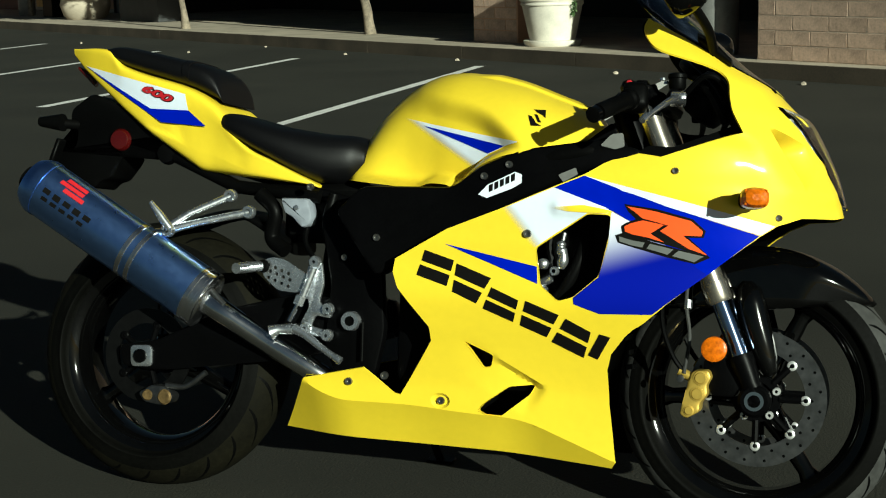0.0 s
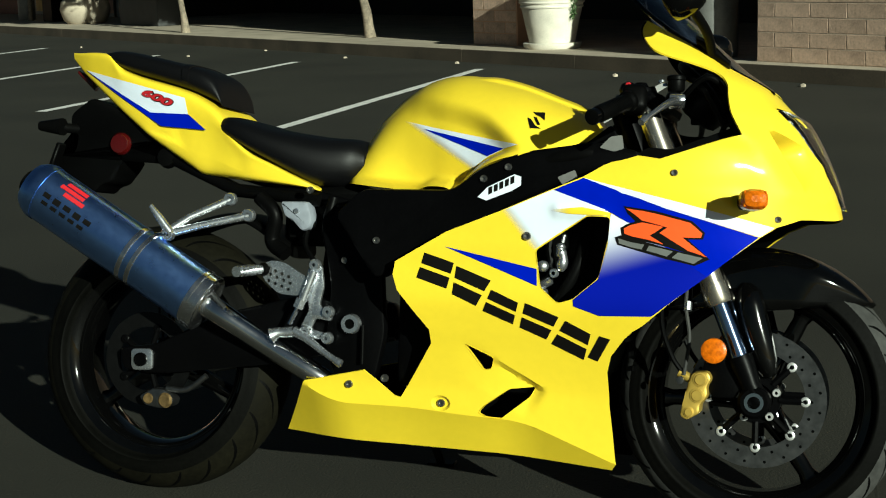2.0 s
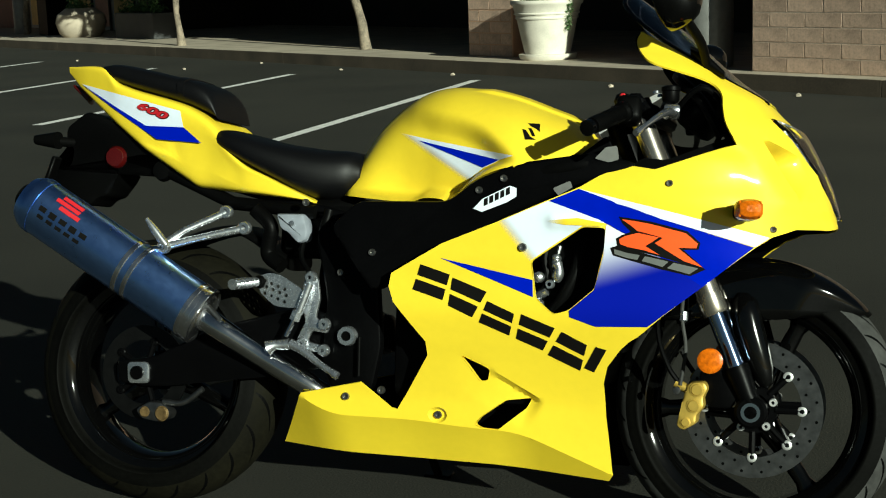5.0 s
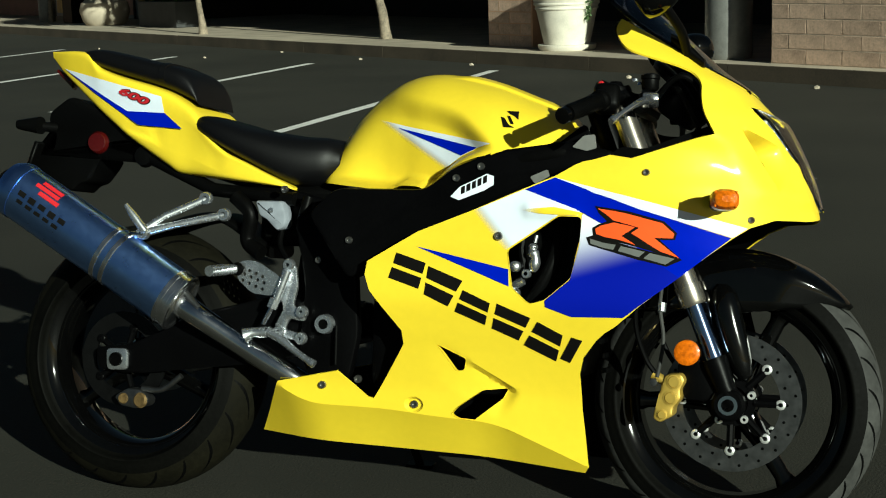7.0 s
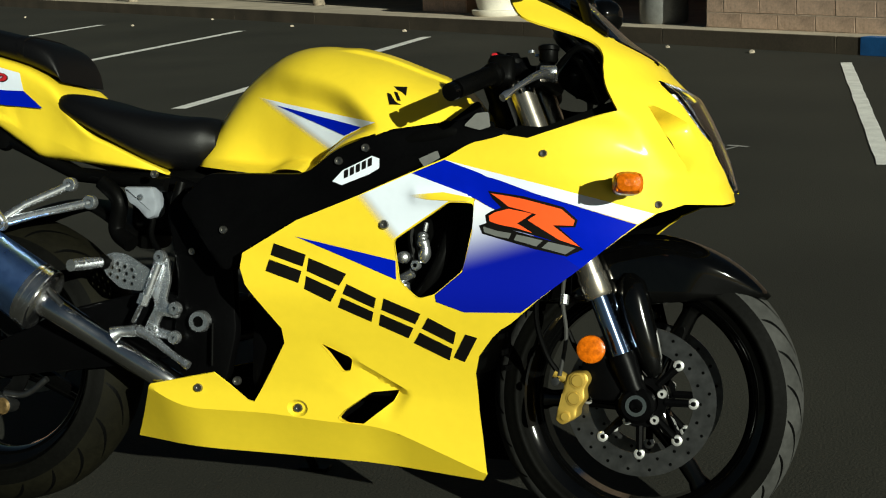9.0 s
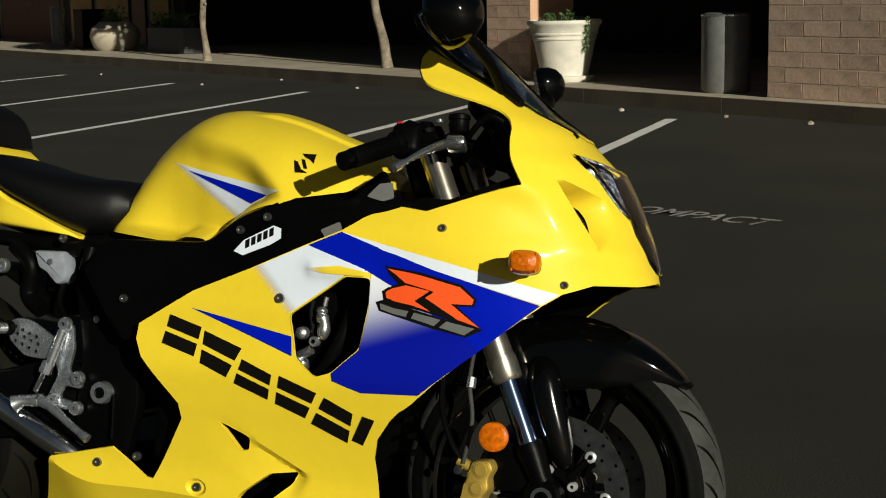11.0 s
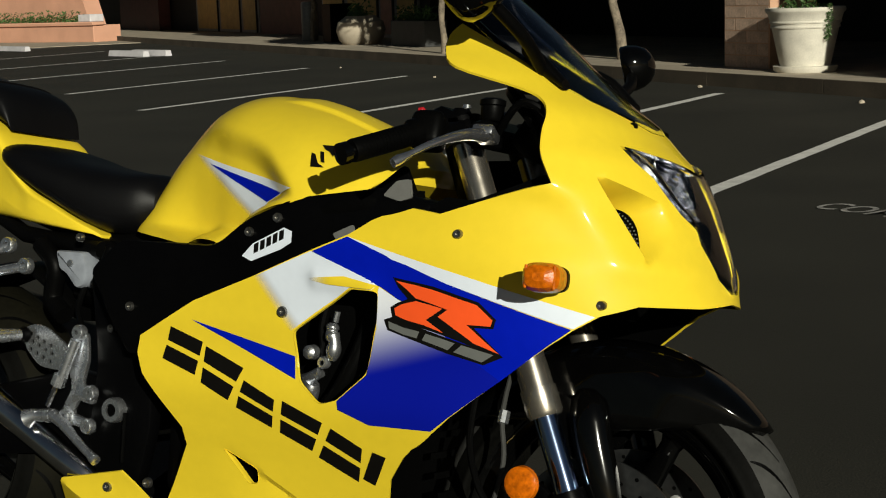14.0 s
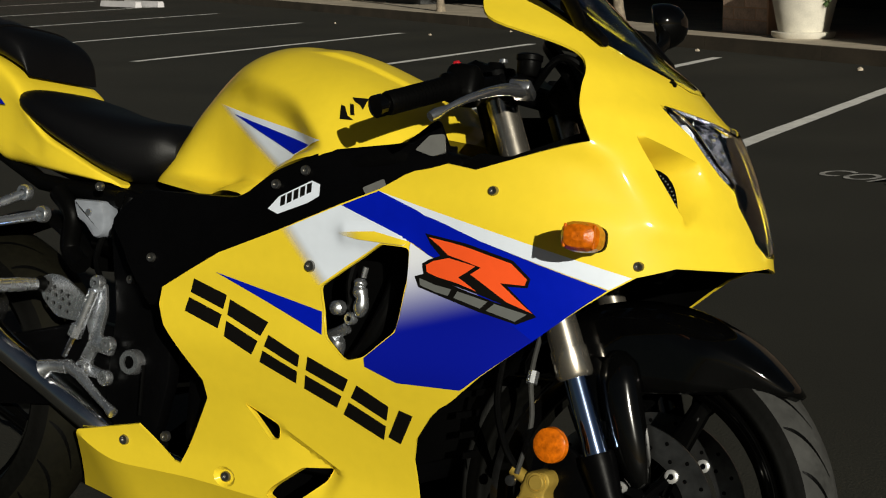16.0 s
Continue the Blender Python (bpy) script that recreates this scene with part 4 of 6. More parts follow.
skin("emblem_plate_edge", [(1.125, 0.625), (1.140, 0.630), (1.215, 0.610), (1.290, 0.592), (1.314, 0.586), (1.284, 0.572), (1.228, 0.584), (1.131, 0.610)], BLACK_D, right_fairing, [], 0.02, 0, 0.0020)
LOGO = [((0.723, 0.583), (0.786, 0.563), (0.77, 0.509), (0.704, 0.53)), ((0.792, 0.557), (0.866, 0.529), (0.833, 0.475), (0.782, 0.498)), ((0.867, 0.51), (0.924, 0.485), (0.91, 0.439), (0.847, 0.465)),
        ((0.939, 0.485), (1.008, 0.458), (0.979, 0.41), (0.924, 0.433)), ((1.022, 0.451), (1.073, 0.425), (1.055, 0.37), (0.989, 0.401)), ((1.091, 0.422), (1.113, 0.416), (1.084, 0.368), (1.064, 0.376))]
for i, (a, b, c, d) in enumerate(LOGO):
    a, b, c, d = (Vector(q) for q in (a, b, c, d))
    for f0, f1 in (((0.0, 0.42), (0.58, 1.0)) if i < 5 else ((0.0, 1.0),)):
        q = [a.lerp(d, f0), b.lerp(c, f0), b.lerp(c, f1), a.lerp(d, f1)]
        skin("lettering_bar", [tuple(v) for v in q], BLACK_D, right_fairing, [], 0.02, 0, 0.0016)


def on_tank(poly, off):
    return sheet(poly, [], lambda x, h: Vector((x, -tank_w(x, h) - off, h)), 0.008)


part("white_flash", on_tank([(0.606, 0.877), (0.69, 0.858), (0.905, 0.815), (0.870, 0.808), (0.830, 0.793), (0.784, 0.764)], 0.0022), WHITE_TANK, tank)
part("blue_flash", on_tank([(0.665, 0.856), (0.868, 0.808), (0.828, 0.793)], 0.0036), BLUE_D, tank)
for poly in ([(0.9160, 0.8746), (0.9232, 0.8723), (0.9354, 0.8573), (0.9484, 0.8504), (0.9261, 0.8510)], [(0.9236, 0.8884), (0.9470, 0.8884), (0.9520, 0.8689), (0.9419, 0.8769), (0.9318, 0.8815)], [(0.9275, 0.8775), (0.9340, 0.8763), (0.9455, 0.8585), (0.9390, 0.8591)]):
    part("tank_emblem", on_tank(poly, 0.002), BLACK_D, tank)


# ----- seats and tail -----
def blob(x0, x1, top, bot, wid, e=2.6, nx=30, n=28, yc=0.0):
    rows = []
    for i in range(nx + 1):
        s = 0.5 - 0.5 * math.cos(math.pi * i / nx)
        x = x0 + (x1 - x0) * s
        zc, hz, w = (top(x) + bot(x)) / 2, (top(x) - bot(x)) / 2, wid(x)
        ring = []
        for k in range(n):
            a = 2 * math.pi * k / n
            c, q = math.cos(a), math.sin(a)
            ring.append(Vector((x, yc + w * math.copysign(abs(c) ** (2 / e), c), zc + hz * math.copysign(abs(q) ** (2 / e), q))))
        rows.append(ring)
    return loft(rows)


tail_top = curve1([(-0.27, 1.047), (-0.142, 1.036), (-0.104, 0.998), (0.083, 0.943), (0.150, 0.908), (0.180, 0.880), (0.205, 0.845), (0.25, 0.802), (0.30, 0.778), (0.393, 0.732), (0.41, 0.722)])
TAIL_LOW = [(-0.27, 1.030), (-0.235, 0.995), (-0.128, 0.910), (-0.028, 0.834), (0.113, 0.749), (0.393, 0.7215), (0.41, 0.716)]


def tail_bot(x):
    return float(np.interp(x, [p[0] for p in TAIL_LOW], [p[1] for p in TAIL_LOW]))



tail_wid = curve1([(-0.27, 0.022), (-0.2, 0.055), (-0.1, 0.088), (0.1, 0.118), (0.25, 0.132), (0.36, 0.118), (0.41, 0.095)])


def tail_tuck(x, h):
    """The tail's flanks lean in towards their lower edge."""
    t = max(0.0, min(1.0, (tail_top(x) - h) / max(0.02, tail_top(x) - tail_bot(x))))
    return 1 - 0.22 * t * max(0.0, min(1.0, (0.40 - x) / 0.25))


def tail_w(x, h):
    zc, hz = (tail_top(x) + tail_bot(x)) / 2, (tail_top(x) - tail_bot(x)) / 2
    s = min(1.0, abs(h - zc) / hz)
    return tail_wid(x) * (1 - s ** 8.0) ** (1 / 8.0) * tail_tuck(x, h)


tail_mesh = blob(-0.27, 0.41, tail_top, tail_bot, tail_wid, 8.0, 80, 120)
for q in tail_mesh.verts:
    q.co.y *= tail_tuck(q.co.x, q.co.z)
    d = q.co.z - (0.832 - 0.282 * (q.co.x - 0.021))
    if abs(q.co.y) > 0.03 and d > 0:
        run = max(0.0, min(1.0, (q.co.x + 0.04) / 0.10)) * max(0.0, min(1.0, (0.36 - q.co.x) / 0.25))
        q.co.y -= math.copysign(0.014 * run * min(1.0, d / 0.006) * max(0.0, 1 - d / 0.055), q.co.y)
tail = part("tail_cowl", tail_mesh, YELLOW, bike, "yellow tail cowl with blue and white graphics", sharp=60)


def on_tail(poly, off, step=0.015):
    return sheet(poly, [], lambda x, h: Vector((x, -tail_w(x, h) - off, h)), step)


part("white_flash", on_tail([(-0.225, 1.002), (0.079, 0.926), (0.088, 0.888), (-0.02, 0.894)], 0.0015), WHITE_D, tail)
part("blue_flash", on_tail([(-0.225, 1.002), (-0.02, 0.894), (0.088, 0.888), (0.136, 0.851), (0.01, 0.862)], 0.002), BLUE_D, tail)


def lettering(text, size, material, parent, place, name="lettering", shear=0.0, sx=1.0, grow=0.035):
    cu = bpy.data.curves.new(name, "FONT")
    cu.body, cu.size, cu.shear, cu.offset = text, size, shear, size * grow
    ob = bpy.data.objects.new(name, cu)
    scene.collection.objects.link(ob)
    me = bpy.data.meshes.new_from_object(ob.evaluated_get(bpy.context.evaluated_depsgraph_get()))
    bpy.data.objects.remove(ob)
    for q in me.vertices:
        q.co = place(q.co.x * sx, q.co.y)
    return part(name, me, material, parent, smooth=False)


def tail_text(u, v):
    c, s = math.cos(radians(-20)), math.sin(radians(-20))
    x, h = -0.045 + u * c - v * s, 0.937 + u * s + v * c
    return Vector((x, -tail_w(x, h) - 0.004, h))


lettering("600", 0.023, BLACK_D, tail, tail_text, shear=0.3, sx=2.5, grow=0.085)
lettering("600", 0.023, RED_D, tail, lambda u, v: tail_text(u, v) - Vector((0, 0.001, 0)), shear=0.3, sx=2.5)

pil_top = curve1([(-0.185, 1.040), (-0.12, 1.047), (-0.053, 1.036), (0.05, 1.013), (0.11, 0.999), (0.140, 0.980), (0.156, 0.950), (0.165, 0.912)])
pil_bot = curve1([(-0.185, 1.028), (-0.1, 0.995), (0.08, 0.943), (0.165, 0.908)])
pil_wid = curve1([(-0.185, 0.05), (-0.1, 0.085), (0.1, 0.105), (0.15, 0.10), (0.172, 0.088)])
part("pillion_seat", blob(-0.185, 0.165, pil_top, pil_bot, pil_wid, 3.2), VINYLB, bike, "black vinyl pillion seat pad", sharp=60)
part("seat_strap", blob(0.066, 0.082, lambda x: pil_top(x) + 0.003, lambda x: pil_bot(x) + 0.004, lambda x: pil_wid(x) + 0.003, 3.2, 6, 40), VINYLB, bike, "black strap across the pillion pad")
sea_top = curve1([(0.145, 0.86), (0.17, 0.886), (0.23, 0.878), (0.30, 0.860), (0.42, 0.842), (0.49, 0.836), (0.515, 0.815)])
sea_bot = curve1([(0.145, 0.85), (0.19, 0.828), (0.30, 0.772), (0.40, 0.726), (0.48, 0.728), (0.515, 0.755)])
sea_wid = curve1([(0.145, 0.10), (0.20, 0.135), (0.28, 0.148), (0.38, 0.135), (0.48, 0.105), (0.515, 0.08)])
part("rider_seat", blob(0.145, 0.515, sea_top, sea_bot, sea_wid, 2.8), VINYLB, bike, "black vinyl rider seat", sharp=60)


def plate(poly, y0, y1, bev=0.0):
    """An outline in the side view, given thickness from y0 to y1."""
    bm = bmesh.new()
    a = [bm.verts.new((x, y0, z)) for x, z in poly]
    f = bm.faces.new(a)
    r = bmesh.ops.extrude_face_region(bm, geom=[f])
    for q in r["geom"]:
        if isinstance(q, bmesh.types.BMVert):
            q.co.y = y1
    if bev:
        es = [e for e in bm.edges if abs(e.verts[0].co.y - e.verts[1].co.y) < 1e-6]
        bmesh.ops.bevel(bm, geom=es, offset=bev, segments=2, affect="EDGES", profile=0.5)
    return bm


# ----- frame, engine -----
SPAR = [(0.50, 0.66), (0.562, 0.717), (0.765, 0.718), (0.826, 0.765), (0.922, 0.800), (1.077, 0.822), (1.17, 0.80), (1.13, 0.75), (1.043, 0.755), (0.865, 0.676), (0.669, 0.575), (0.60, 0.52), (0.56, 0.58)]
for y0, y1 in ((-0.222, -0.15), (0.15, 0.222)):
    part("frame_spar", plate(round_poly(SPAR, 0.02), y0, y1, 0.008), FRAMEB, bike, "satin black twin-spar frame")
part("engine_block", box((0.84, 0, 0.46), (0.44, 0.28, 0.36), 0.03, seg=2), FRAMEB, bike, "black engine block")
part("sump", box((0.80, 0, 0.23), (0.36, 0.10, 0.14), 0.03, seg=2), FRAMEB, bike)
part("airbox", box((0.84, 0, 0.71), (0.28, 0.13, 0.10), 0.03, seg=2), BLACKP, bike)
part("subframe", tube([(0.5, -0.09, 0.68), (0.2, -0.06, 0.755), (-0.05, -0.04, 0.88)], 0.014), FRAMEB, bike)
part("subframe", tube([(0.5, 0.09, 0.68), (0.2, 0.06, 0.755), (-0.05, 0.04, 0.88)], 0.014), FRAMEB, bike)
part("battery_box", box((0.42, 0, 0.66), (0.20, 0.16, 0.14), 0.02), BLACKP, bike)
part("rear_hugger", blob(-0.02, 0.34, curve1([(-0.02, 0.60), (0.2, 0.665), (0.34, 0.60)]), curve1([(-0.02, 0.585), (0.2, 0.64), (0.34, 0.56)]), lambda x: 0.085, 3), BLACKP, bike)
STICK = [(0.823, 0.703), (0.843, 0.724), (0.901, 0.752), (0.916, 0.747), (0.916, 0.729), (0.896, 0.717), (0.842, 0.696)]
st_sticker = part("frame_sticker", plate(STICK, -0.2225, -0.2235), WHITE_D, bike, "white hexagonal sticker with dark bars", smooth=False)


# ----- wheels -----
def wheel(name, r_tyre, w_tyre, r_rim, w_rim, spokes, parent, at, sipes, phase, tread):
    hub = new(name)
    hub.parent = parent
    hub.matrix_local = pose(*at)
    turn = pose(0, 0, 0, 90, 0, 0)
    b, drop = w_tyre / 2, w_tyre * 0.40
    end = radians(78)
    arc = []
    for k in range(-12, 13):
        a = end * k / 12
        arc.append((r_tyre - drop * (1 - math.cos(a)) / (1 - math.cos(end)), b * math.sin(a) / math.sin(end)))
    part("tread", lathe(arc[3:-3], 96, turn), tread, hub, "dusty grey tyre tread", sharp=60)
    for sd in (-1, 1):
        wall = sorted(([q for q in arc if q[1] * sd >= arc[-4][1]])[:], key=lambda q: -q[0])
        for k in range(9):
            t = k / 8
            wall.append(((r_tyre - drop) * (1 - t) + (r_rim + 0.002) * t, sd * (b * (1 - t * t) + (w_rim / 2 + 0.004) * t * t + 0.004 * math.sin(math.pi * t))))
        wall.append((r_rim - 0.008, sd * (w_rim / 2 - 0.004)))
        part("sidewall", lathe(wall, 96, turn), RUBBER, hub, "black tyre sidewall", sharp=60)
    sipe = None
    for sd in (-1, 1):
        for k in range(sipes):
            if sipe is None or k == 0:
                vs, fs = [], []
                for q in range(9):
                    t = q / 8
                    a = end * (0.16 + 0.56 * t) * sd
                    for e in (-1, 1):
                        g = 0.30 * (t - 0.5) + 0.05 * math.sin(math.pi * t) + e * 0.012 * (0.5 + math.sin(math.pi * t))
                        rr = r_tyre - drop * (1 - math.cos(a)) / (1 - math.cos(end)) + 0.0006
                        vs.append((rr * math.cos(g), b * math.sin(a) / math.sin(end), rr * math.sin(g)))
                fs = [(2 * q, 2 * q + 1, 2 * q + 3, 2 * q + 2) for q in range(8)]
                o = part("tread_groove", mesh("groove", vs, fs), BLACKP, hub, smooth=False)
                sipe = o.data
            else:
                o = new("tread_groove", sipe)
                o.parent = hub
            o.rotation_euler = (0, 2 * math.pi * (k + (0.5 if sd > 0 else 0)) / sipes, 0)
    rim = [(r_rim - 0.004, -w_rim / 2), (r_rim + 0.004, -w_rim / 2 - 0.003), (r_rim + 0.003, -w_rim / 2 + 0.006), (r_rim - 0.010, -w_rim / 2 + 0.012), (r_rim - 0.018, -w_rim / 4),
           (r_rim - 0.018, w_rim / 4), (r_rim - 0.010, w_rim / 2 - 0.012), (r_rim + 0.003, w_rim / 2 - 0.006), (r_rim + 0.004, w_rim / 2 + 0.003), (r_rim - 0.004, w_rim / 2),
           (r_rim - 0.020, w_rim / 2 - 0.008), (r_rim - 0.034, w_rim / 4), (r_rim - 0.034, -w_rim / 4), (r_rim - 0.020, -w_rim / 2 + 0.008), (r_rim - 0.004, -w_rim / 2)]
    part("rim", lathe(rim, 96, turn), GLOSSB, hub, "gloss black wheel rim")
    part("hub", lathe([(0.0, -w_rim / 2), (0.035, -w_rim / 2), (0.045, -0.03), (0.05, 0), (0.045, 0.03), (0.035, w_rim / 2), (0, w_rim / 2)], 32, turn), GLOSSB, hub)
    for k in range(spokes):
        a = 2 * math.pi * (k + phase) / spokes
        bm = bmesh.new()
        add_tube(bm, [(0.03, 0, 0), (0.10, 0, 0.0), (r_rim - 0.05, 0, 0.0), (r_rim - 0.02, 0, 0)], [0.030, 0.020, 0.017, 0.028], 10)
        for q in bm.verts:
            q.co.y *= 0.75
        bmesh.ops.transform(bm, matrix=pose(0, 0, 0, 0, math.degrees(a), 0), verts=bm.verts)
        part("spoke", bm, GLOSSB, hub)
    return hub


def disc(parent, y, r, r_in, bolts, holes=True, steel=None, stud=None):
    turn = pose(0, y, 0, 90, 0, 0)
    d = part("brake_disc", lathe([(r_in, -0.0025), (r, -0.0025), (r, 0.0025), (r_in, 0.0025), (r_in, -0.0025)], 72, turn), steel or STEEL, parent, "drilled steel brake disc", sharp=30)
    carrier = bmesh.new()
    add_lathe(carrier, [(0.034, -0.004), (r_in * 0.50, -0.004), (r_in * 0.50, 0.004), (0.034, 0.004), (0.034, -0.004)], 40, turn)
    s = -1 if y < 0 else 1
    for k in range(bolts):
        a = 2 * math.pi * k / bolts
        part("carrier_arm", tube([(r_in * 0.46 * math.cos(a), y, r_in * 0.46 * math.sin(a)), ((r_in + 0.002) * math.cos(a), y, (r_in + 0.002) * math.sin(a))], 0.0075, 8), FRAMEB, d)
    part("disc_carrier", carrier, FRAMEB, parent)
    for k in range(bolts):
        a = 2 * math.pi * k / bolts
        m = pose(r_in * math.cos(a), y, r_in * math.sin(a), 90, 0, 0)
        part("disc_bobbin", lathe([(0.004, 0.005), (0.005, 0.007), (0.008, 0.007), (0.0105, 0.005), (0.0105, -0.005), (0.008, -0.007), (0.005, -0.007), (0.004, -0.005)], 14, m), stud or BOBBIN, d)
    for k in range(5 if holes else 0):
        a = 2 * math.pi * (k + 0.3) / 5
        part('hub_bolt', lathe([(0.003, 0.006), (0.004, 0.010), (0.0075, 0.010), (0.009, 0.006), (0.009, -0.006)], 10, pose(0.044 * math.cos(a), y + s * 0.004, 0.044 * math.sin(a), -90 * s, 0, 0)), BOBBIN, d)
    if holes:
        hm = None
        n = 40
        for k in range(n):
            a = 2 * math.pi * k / n
            rr = r_in + (r - r_in) * (0.30, 0.72)[k % 2]
            if hm is None:
                bm = lathe([(0, 0.0032), (0.0032, 0.0032), (0.0032, -0.0032), (0, -0.0032)], 8, pose(0, 0, 0, 90, 0, 0))
                o = part("drilling", bm, BLACKP, d)
                hm = o.data
            else:
                o = new("drilling", hm)
                o.parent = d
            o.location = (rr * math.cos(a), y, rr * math.sin(a))
    return d


# disc steel with the shade round the rear wheel painted in as near-black
SHADESTEEL = mat("shaded_disc_steel", (0.006, 0.006, 0.006), 0.4, 0.6, vary=0.2)
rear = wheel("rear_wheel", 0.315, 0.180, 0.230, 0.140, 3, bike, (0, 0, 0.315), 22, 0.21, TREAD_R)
disc(rear, -0.100, 0.110, 0.075, 5, False, SHADESTEEL, FRAMEB)
RAKE = 23.3
front = wheel("front_wheel", 0.300, 0.120, 0.233, 0.095, 3, bike, (1.398, 0, 0.297), 26, 0.47, TREAD)
for y in (-0.072, 0.072):
    disc(front, y, 0.143, 0.100, 8)


# ----- fairing fittings -----
def bolt(parent, x, h, y=None, r=0.008, turn=None):
    """A small screw head on the skin."""
    p = from_a(to_a(x, h), h, 0.0) if y is None else Vector((x, y, h))
    m = Matrix.Translation(p) @ (turn or pose(0, 0, 0, 90, 0, 0))
    return part("bolt", lathe([(0, 0.002), (r * 0.38, 0.002), (r * 0.42, 0.005), (r * 0.85, 0.0055), (r, 0.003), (r, -0.003)], 14, m), BOLTM, parent)


for x, h in ((1.243, 0.756), (1.442, 0.669)):
    bolt(cowl, x, h, r=0.007)
for x, h in ((0.944, 0.623), (0.526, 0.289), BOSS):
    bolt(right_fairing, x, h, r=0.009)


def lip(outline, deep, shrink, grow=0.0):
    """The inner wall of an opening in the fairing."""
    cx = sum(p[0] for p in outline) / len(outline)
    ch = sum(p[1] for p in outline) / len(outline)
    rows = []
    for d, s in ((-0.0008, 1.0), (deep * 0.5, 1 - shrink * 0.4), (deep, 1 - shrink)):
        ring = []
        for x, h in outline:
            p = from_a(to_a(x, h), h)
            ring.append(Vector((cx + (x - cx) * s, p.y + d, ch + (h - ch) * s)))
        rows.append(ring)
    return loft(rows, close=True, caps=False)


part("vent_lip", lip(resample(DUCT, 0.02), 0.005, 0.0), YELLOW, right_fairing)
part("slot_lip", lip(resample(SLOT1, 0.02), 0.014, 0.0), YELLOW, right_fairing)
part("slot_lip", lip(resample(SLOT2, 0.02), 0.016, 0.0), YELLOW, right_fairing)
part("inner_panel", plate(round_poly([(0.93, 0.46), (0.93, 0.68), (1.14, 0.69), (1.14, 0.46)], 0.02), -0.165, -0.16), BLACKP, bike)
brk = part("cable_bracket", tube(smooth_path([(1.005, -0.222, 0.610), (1.004, -0.224, 0.595), (1.010, -0.224, 0.580), (1.006, -0.222, 0.553)]), [0.006, 0.009, 0.0105, 0.011, 0.0095, 0.009, 0.010, 0.0115, 0.012, 0.0115, 0.0105, 0.0095, 0.010, 0.011, 0.012, 0.012, 0.011, 0.009, 0.006], 12), ALU, bike, "silver cable bracket inside the vent")
part("bracket_stud", tube([(1.0115, -0.222, 0.628), (1.008, -0.222, 0.612)], 0.0045, 8), ALU, brk)
part("bracket_eye", lathe([(0.004, 0.006), (0.008, 0.006), (0.010, 0.003), (0.010, -0.006)], 14, pose(0.9915, -0.222, 0.548, 90, 0, 0)), ALU, brk)
part("hose_clip", lathe([(0, 0.010), (0.006, 0.009), (0.011, 0.004), (0.012, -0.01)], 16, pose(0.967, -0.225, 0.562, 90, 0, 0)), ALU, bike)
hose = part("hose_end", tube(smooth_path([(0.945, -0.205, 0.517), (0.965, -0.215, 0.523), (0.985, -0.218, 0.533)]), [0.009] * 13, 10), ALU, bike, "silver hose fitting inside the vent")
part("hose_union", tube([(0.958, -0.205, 0.485), (0.963, -0.212, 0.505), (0.968, -0.214, 0.515)], [0.013, 0.016, 0.011], 12), ALU, hose)
part("inner_hose", tube(smooth_path([(0.983, -0.205, 0.640), (0.978, -0.21, 0.60), (0.985, -0.21, 0.560), (0.98, -0.205, 0.53)]), 0.007, 8), BLACKP, bike)
part("coolant_hose", tube(smooth_path([(1.05, -0.17, 0.66), (1.04, -0.19, 0.58), (1.00, -0.19, 0.50), (0.95, -0.17, 0.46)]), 0.014), BLACKP, bike)

# indicators
def indicator(parent, base, tip, size, name="front_indicator"):
    base, tip = Vector(base), Vector(tip)
    d = (tip - base).normalized()
    stalk = part(name, tube([base, base.lerp(tip, 0.5), tip], [size * 0.42, size * 0.34, size * 0.5], 10), BLACKP, parent, "amber turn signal on a short black stalk")
    m = look(tip, tip + d)
    sx, sz = size * 0.97, size * 0.74
    rows = []
    for z, s in ((0.034, 0.66), (0.022, 0.84), (-0.016, 1.0), (-0.040, 0.95), (-0.052, 0.74), (-0.057, 0.3)):
        ring = []
        for k in range(20):
            a = 2 * math.pi * k / 20
            c, q = math.cos(a), math.sin(a)
            ring.append(m @ Vector((sx * s * math.copysign(abs(c) ** 0.72, c), sz * s * math.copysign(abs(q) ** 0.62, q), z)))
        rows.append(ring)
    part("amber_lens", loft(rows), AMBER, stalk, "faceted amber lens", smooth=False)
    rim = []
    for z, s in ((0.046, 0.50), (0.040, 0.80), (0.030, 0.92), (0.022, 0.90)):
        rim.append([m @ Vector((sx * s * math.copysign(abs(math.cos(2 * math.pi * k / 24)) ** 0.72, math.cos(2 * math.pi * k / 24)), sz * s * math.copysign(abs(math.sin(2 * math.pi * k / 24)) ** 0.62, math.sin(2 * math.pi * k / 24)), z)) for k in range(24)])
    part("lens_rim", loft(rim), BLACKP, stalk)
    for k in range(-2, 3):
        part("lens_rib", tube([m @ Vector((sx * 0.36 * k, -sz * 0.74, -0.047)), m @ Vector((sx * 0.36 * k, 0, -0.0555 + 0.0035 * abs(k))), m @ Vector((sx * 0.36 * k, sz * 0.74, -0.047))], 0.0022, 6), AMBER, stalk)
    return stalk


for sd in (1, -1):
    indicator(cowl, (1.380, -0.222 * sd, 0.699), (1.397, -0.302 * sd, 0.702), 0.028)

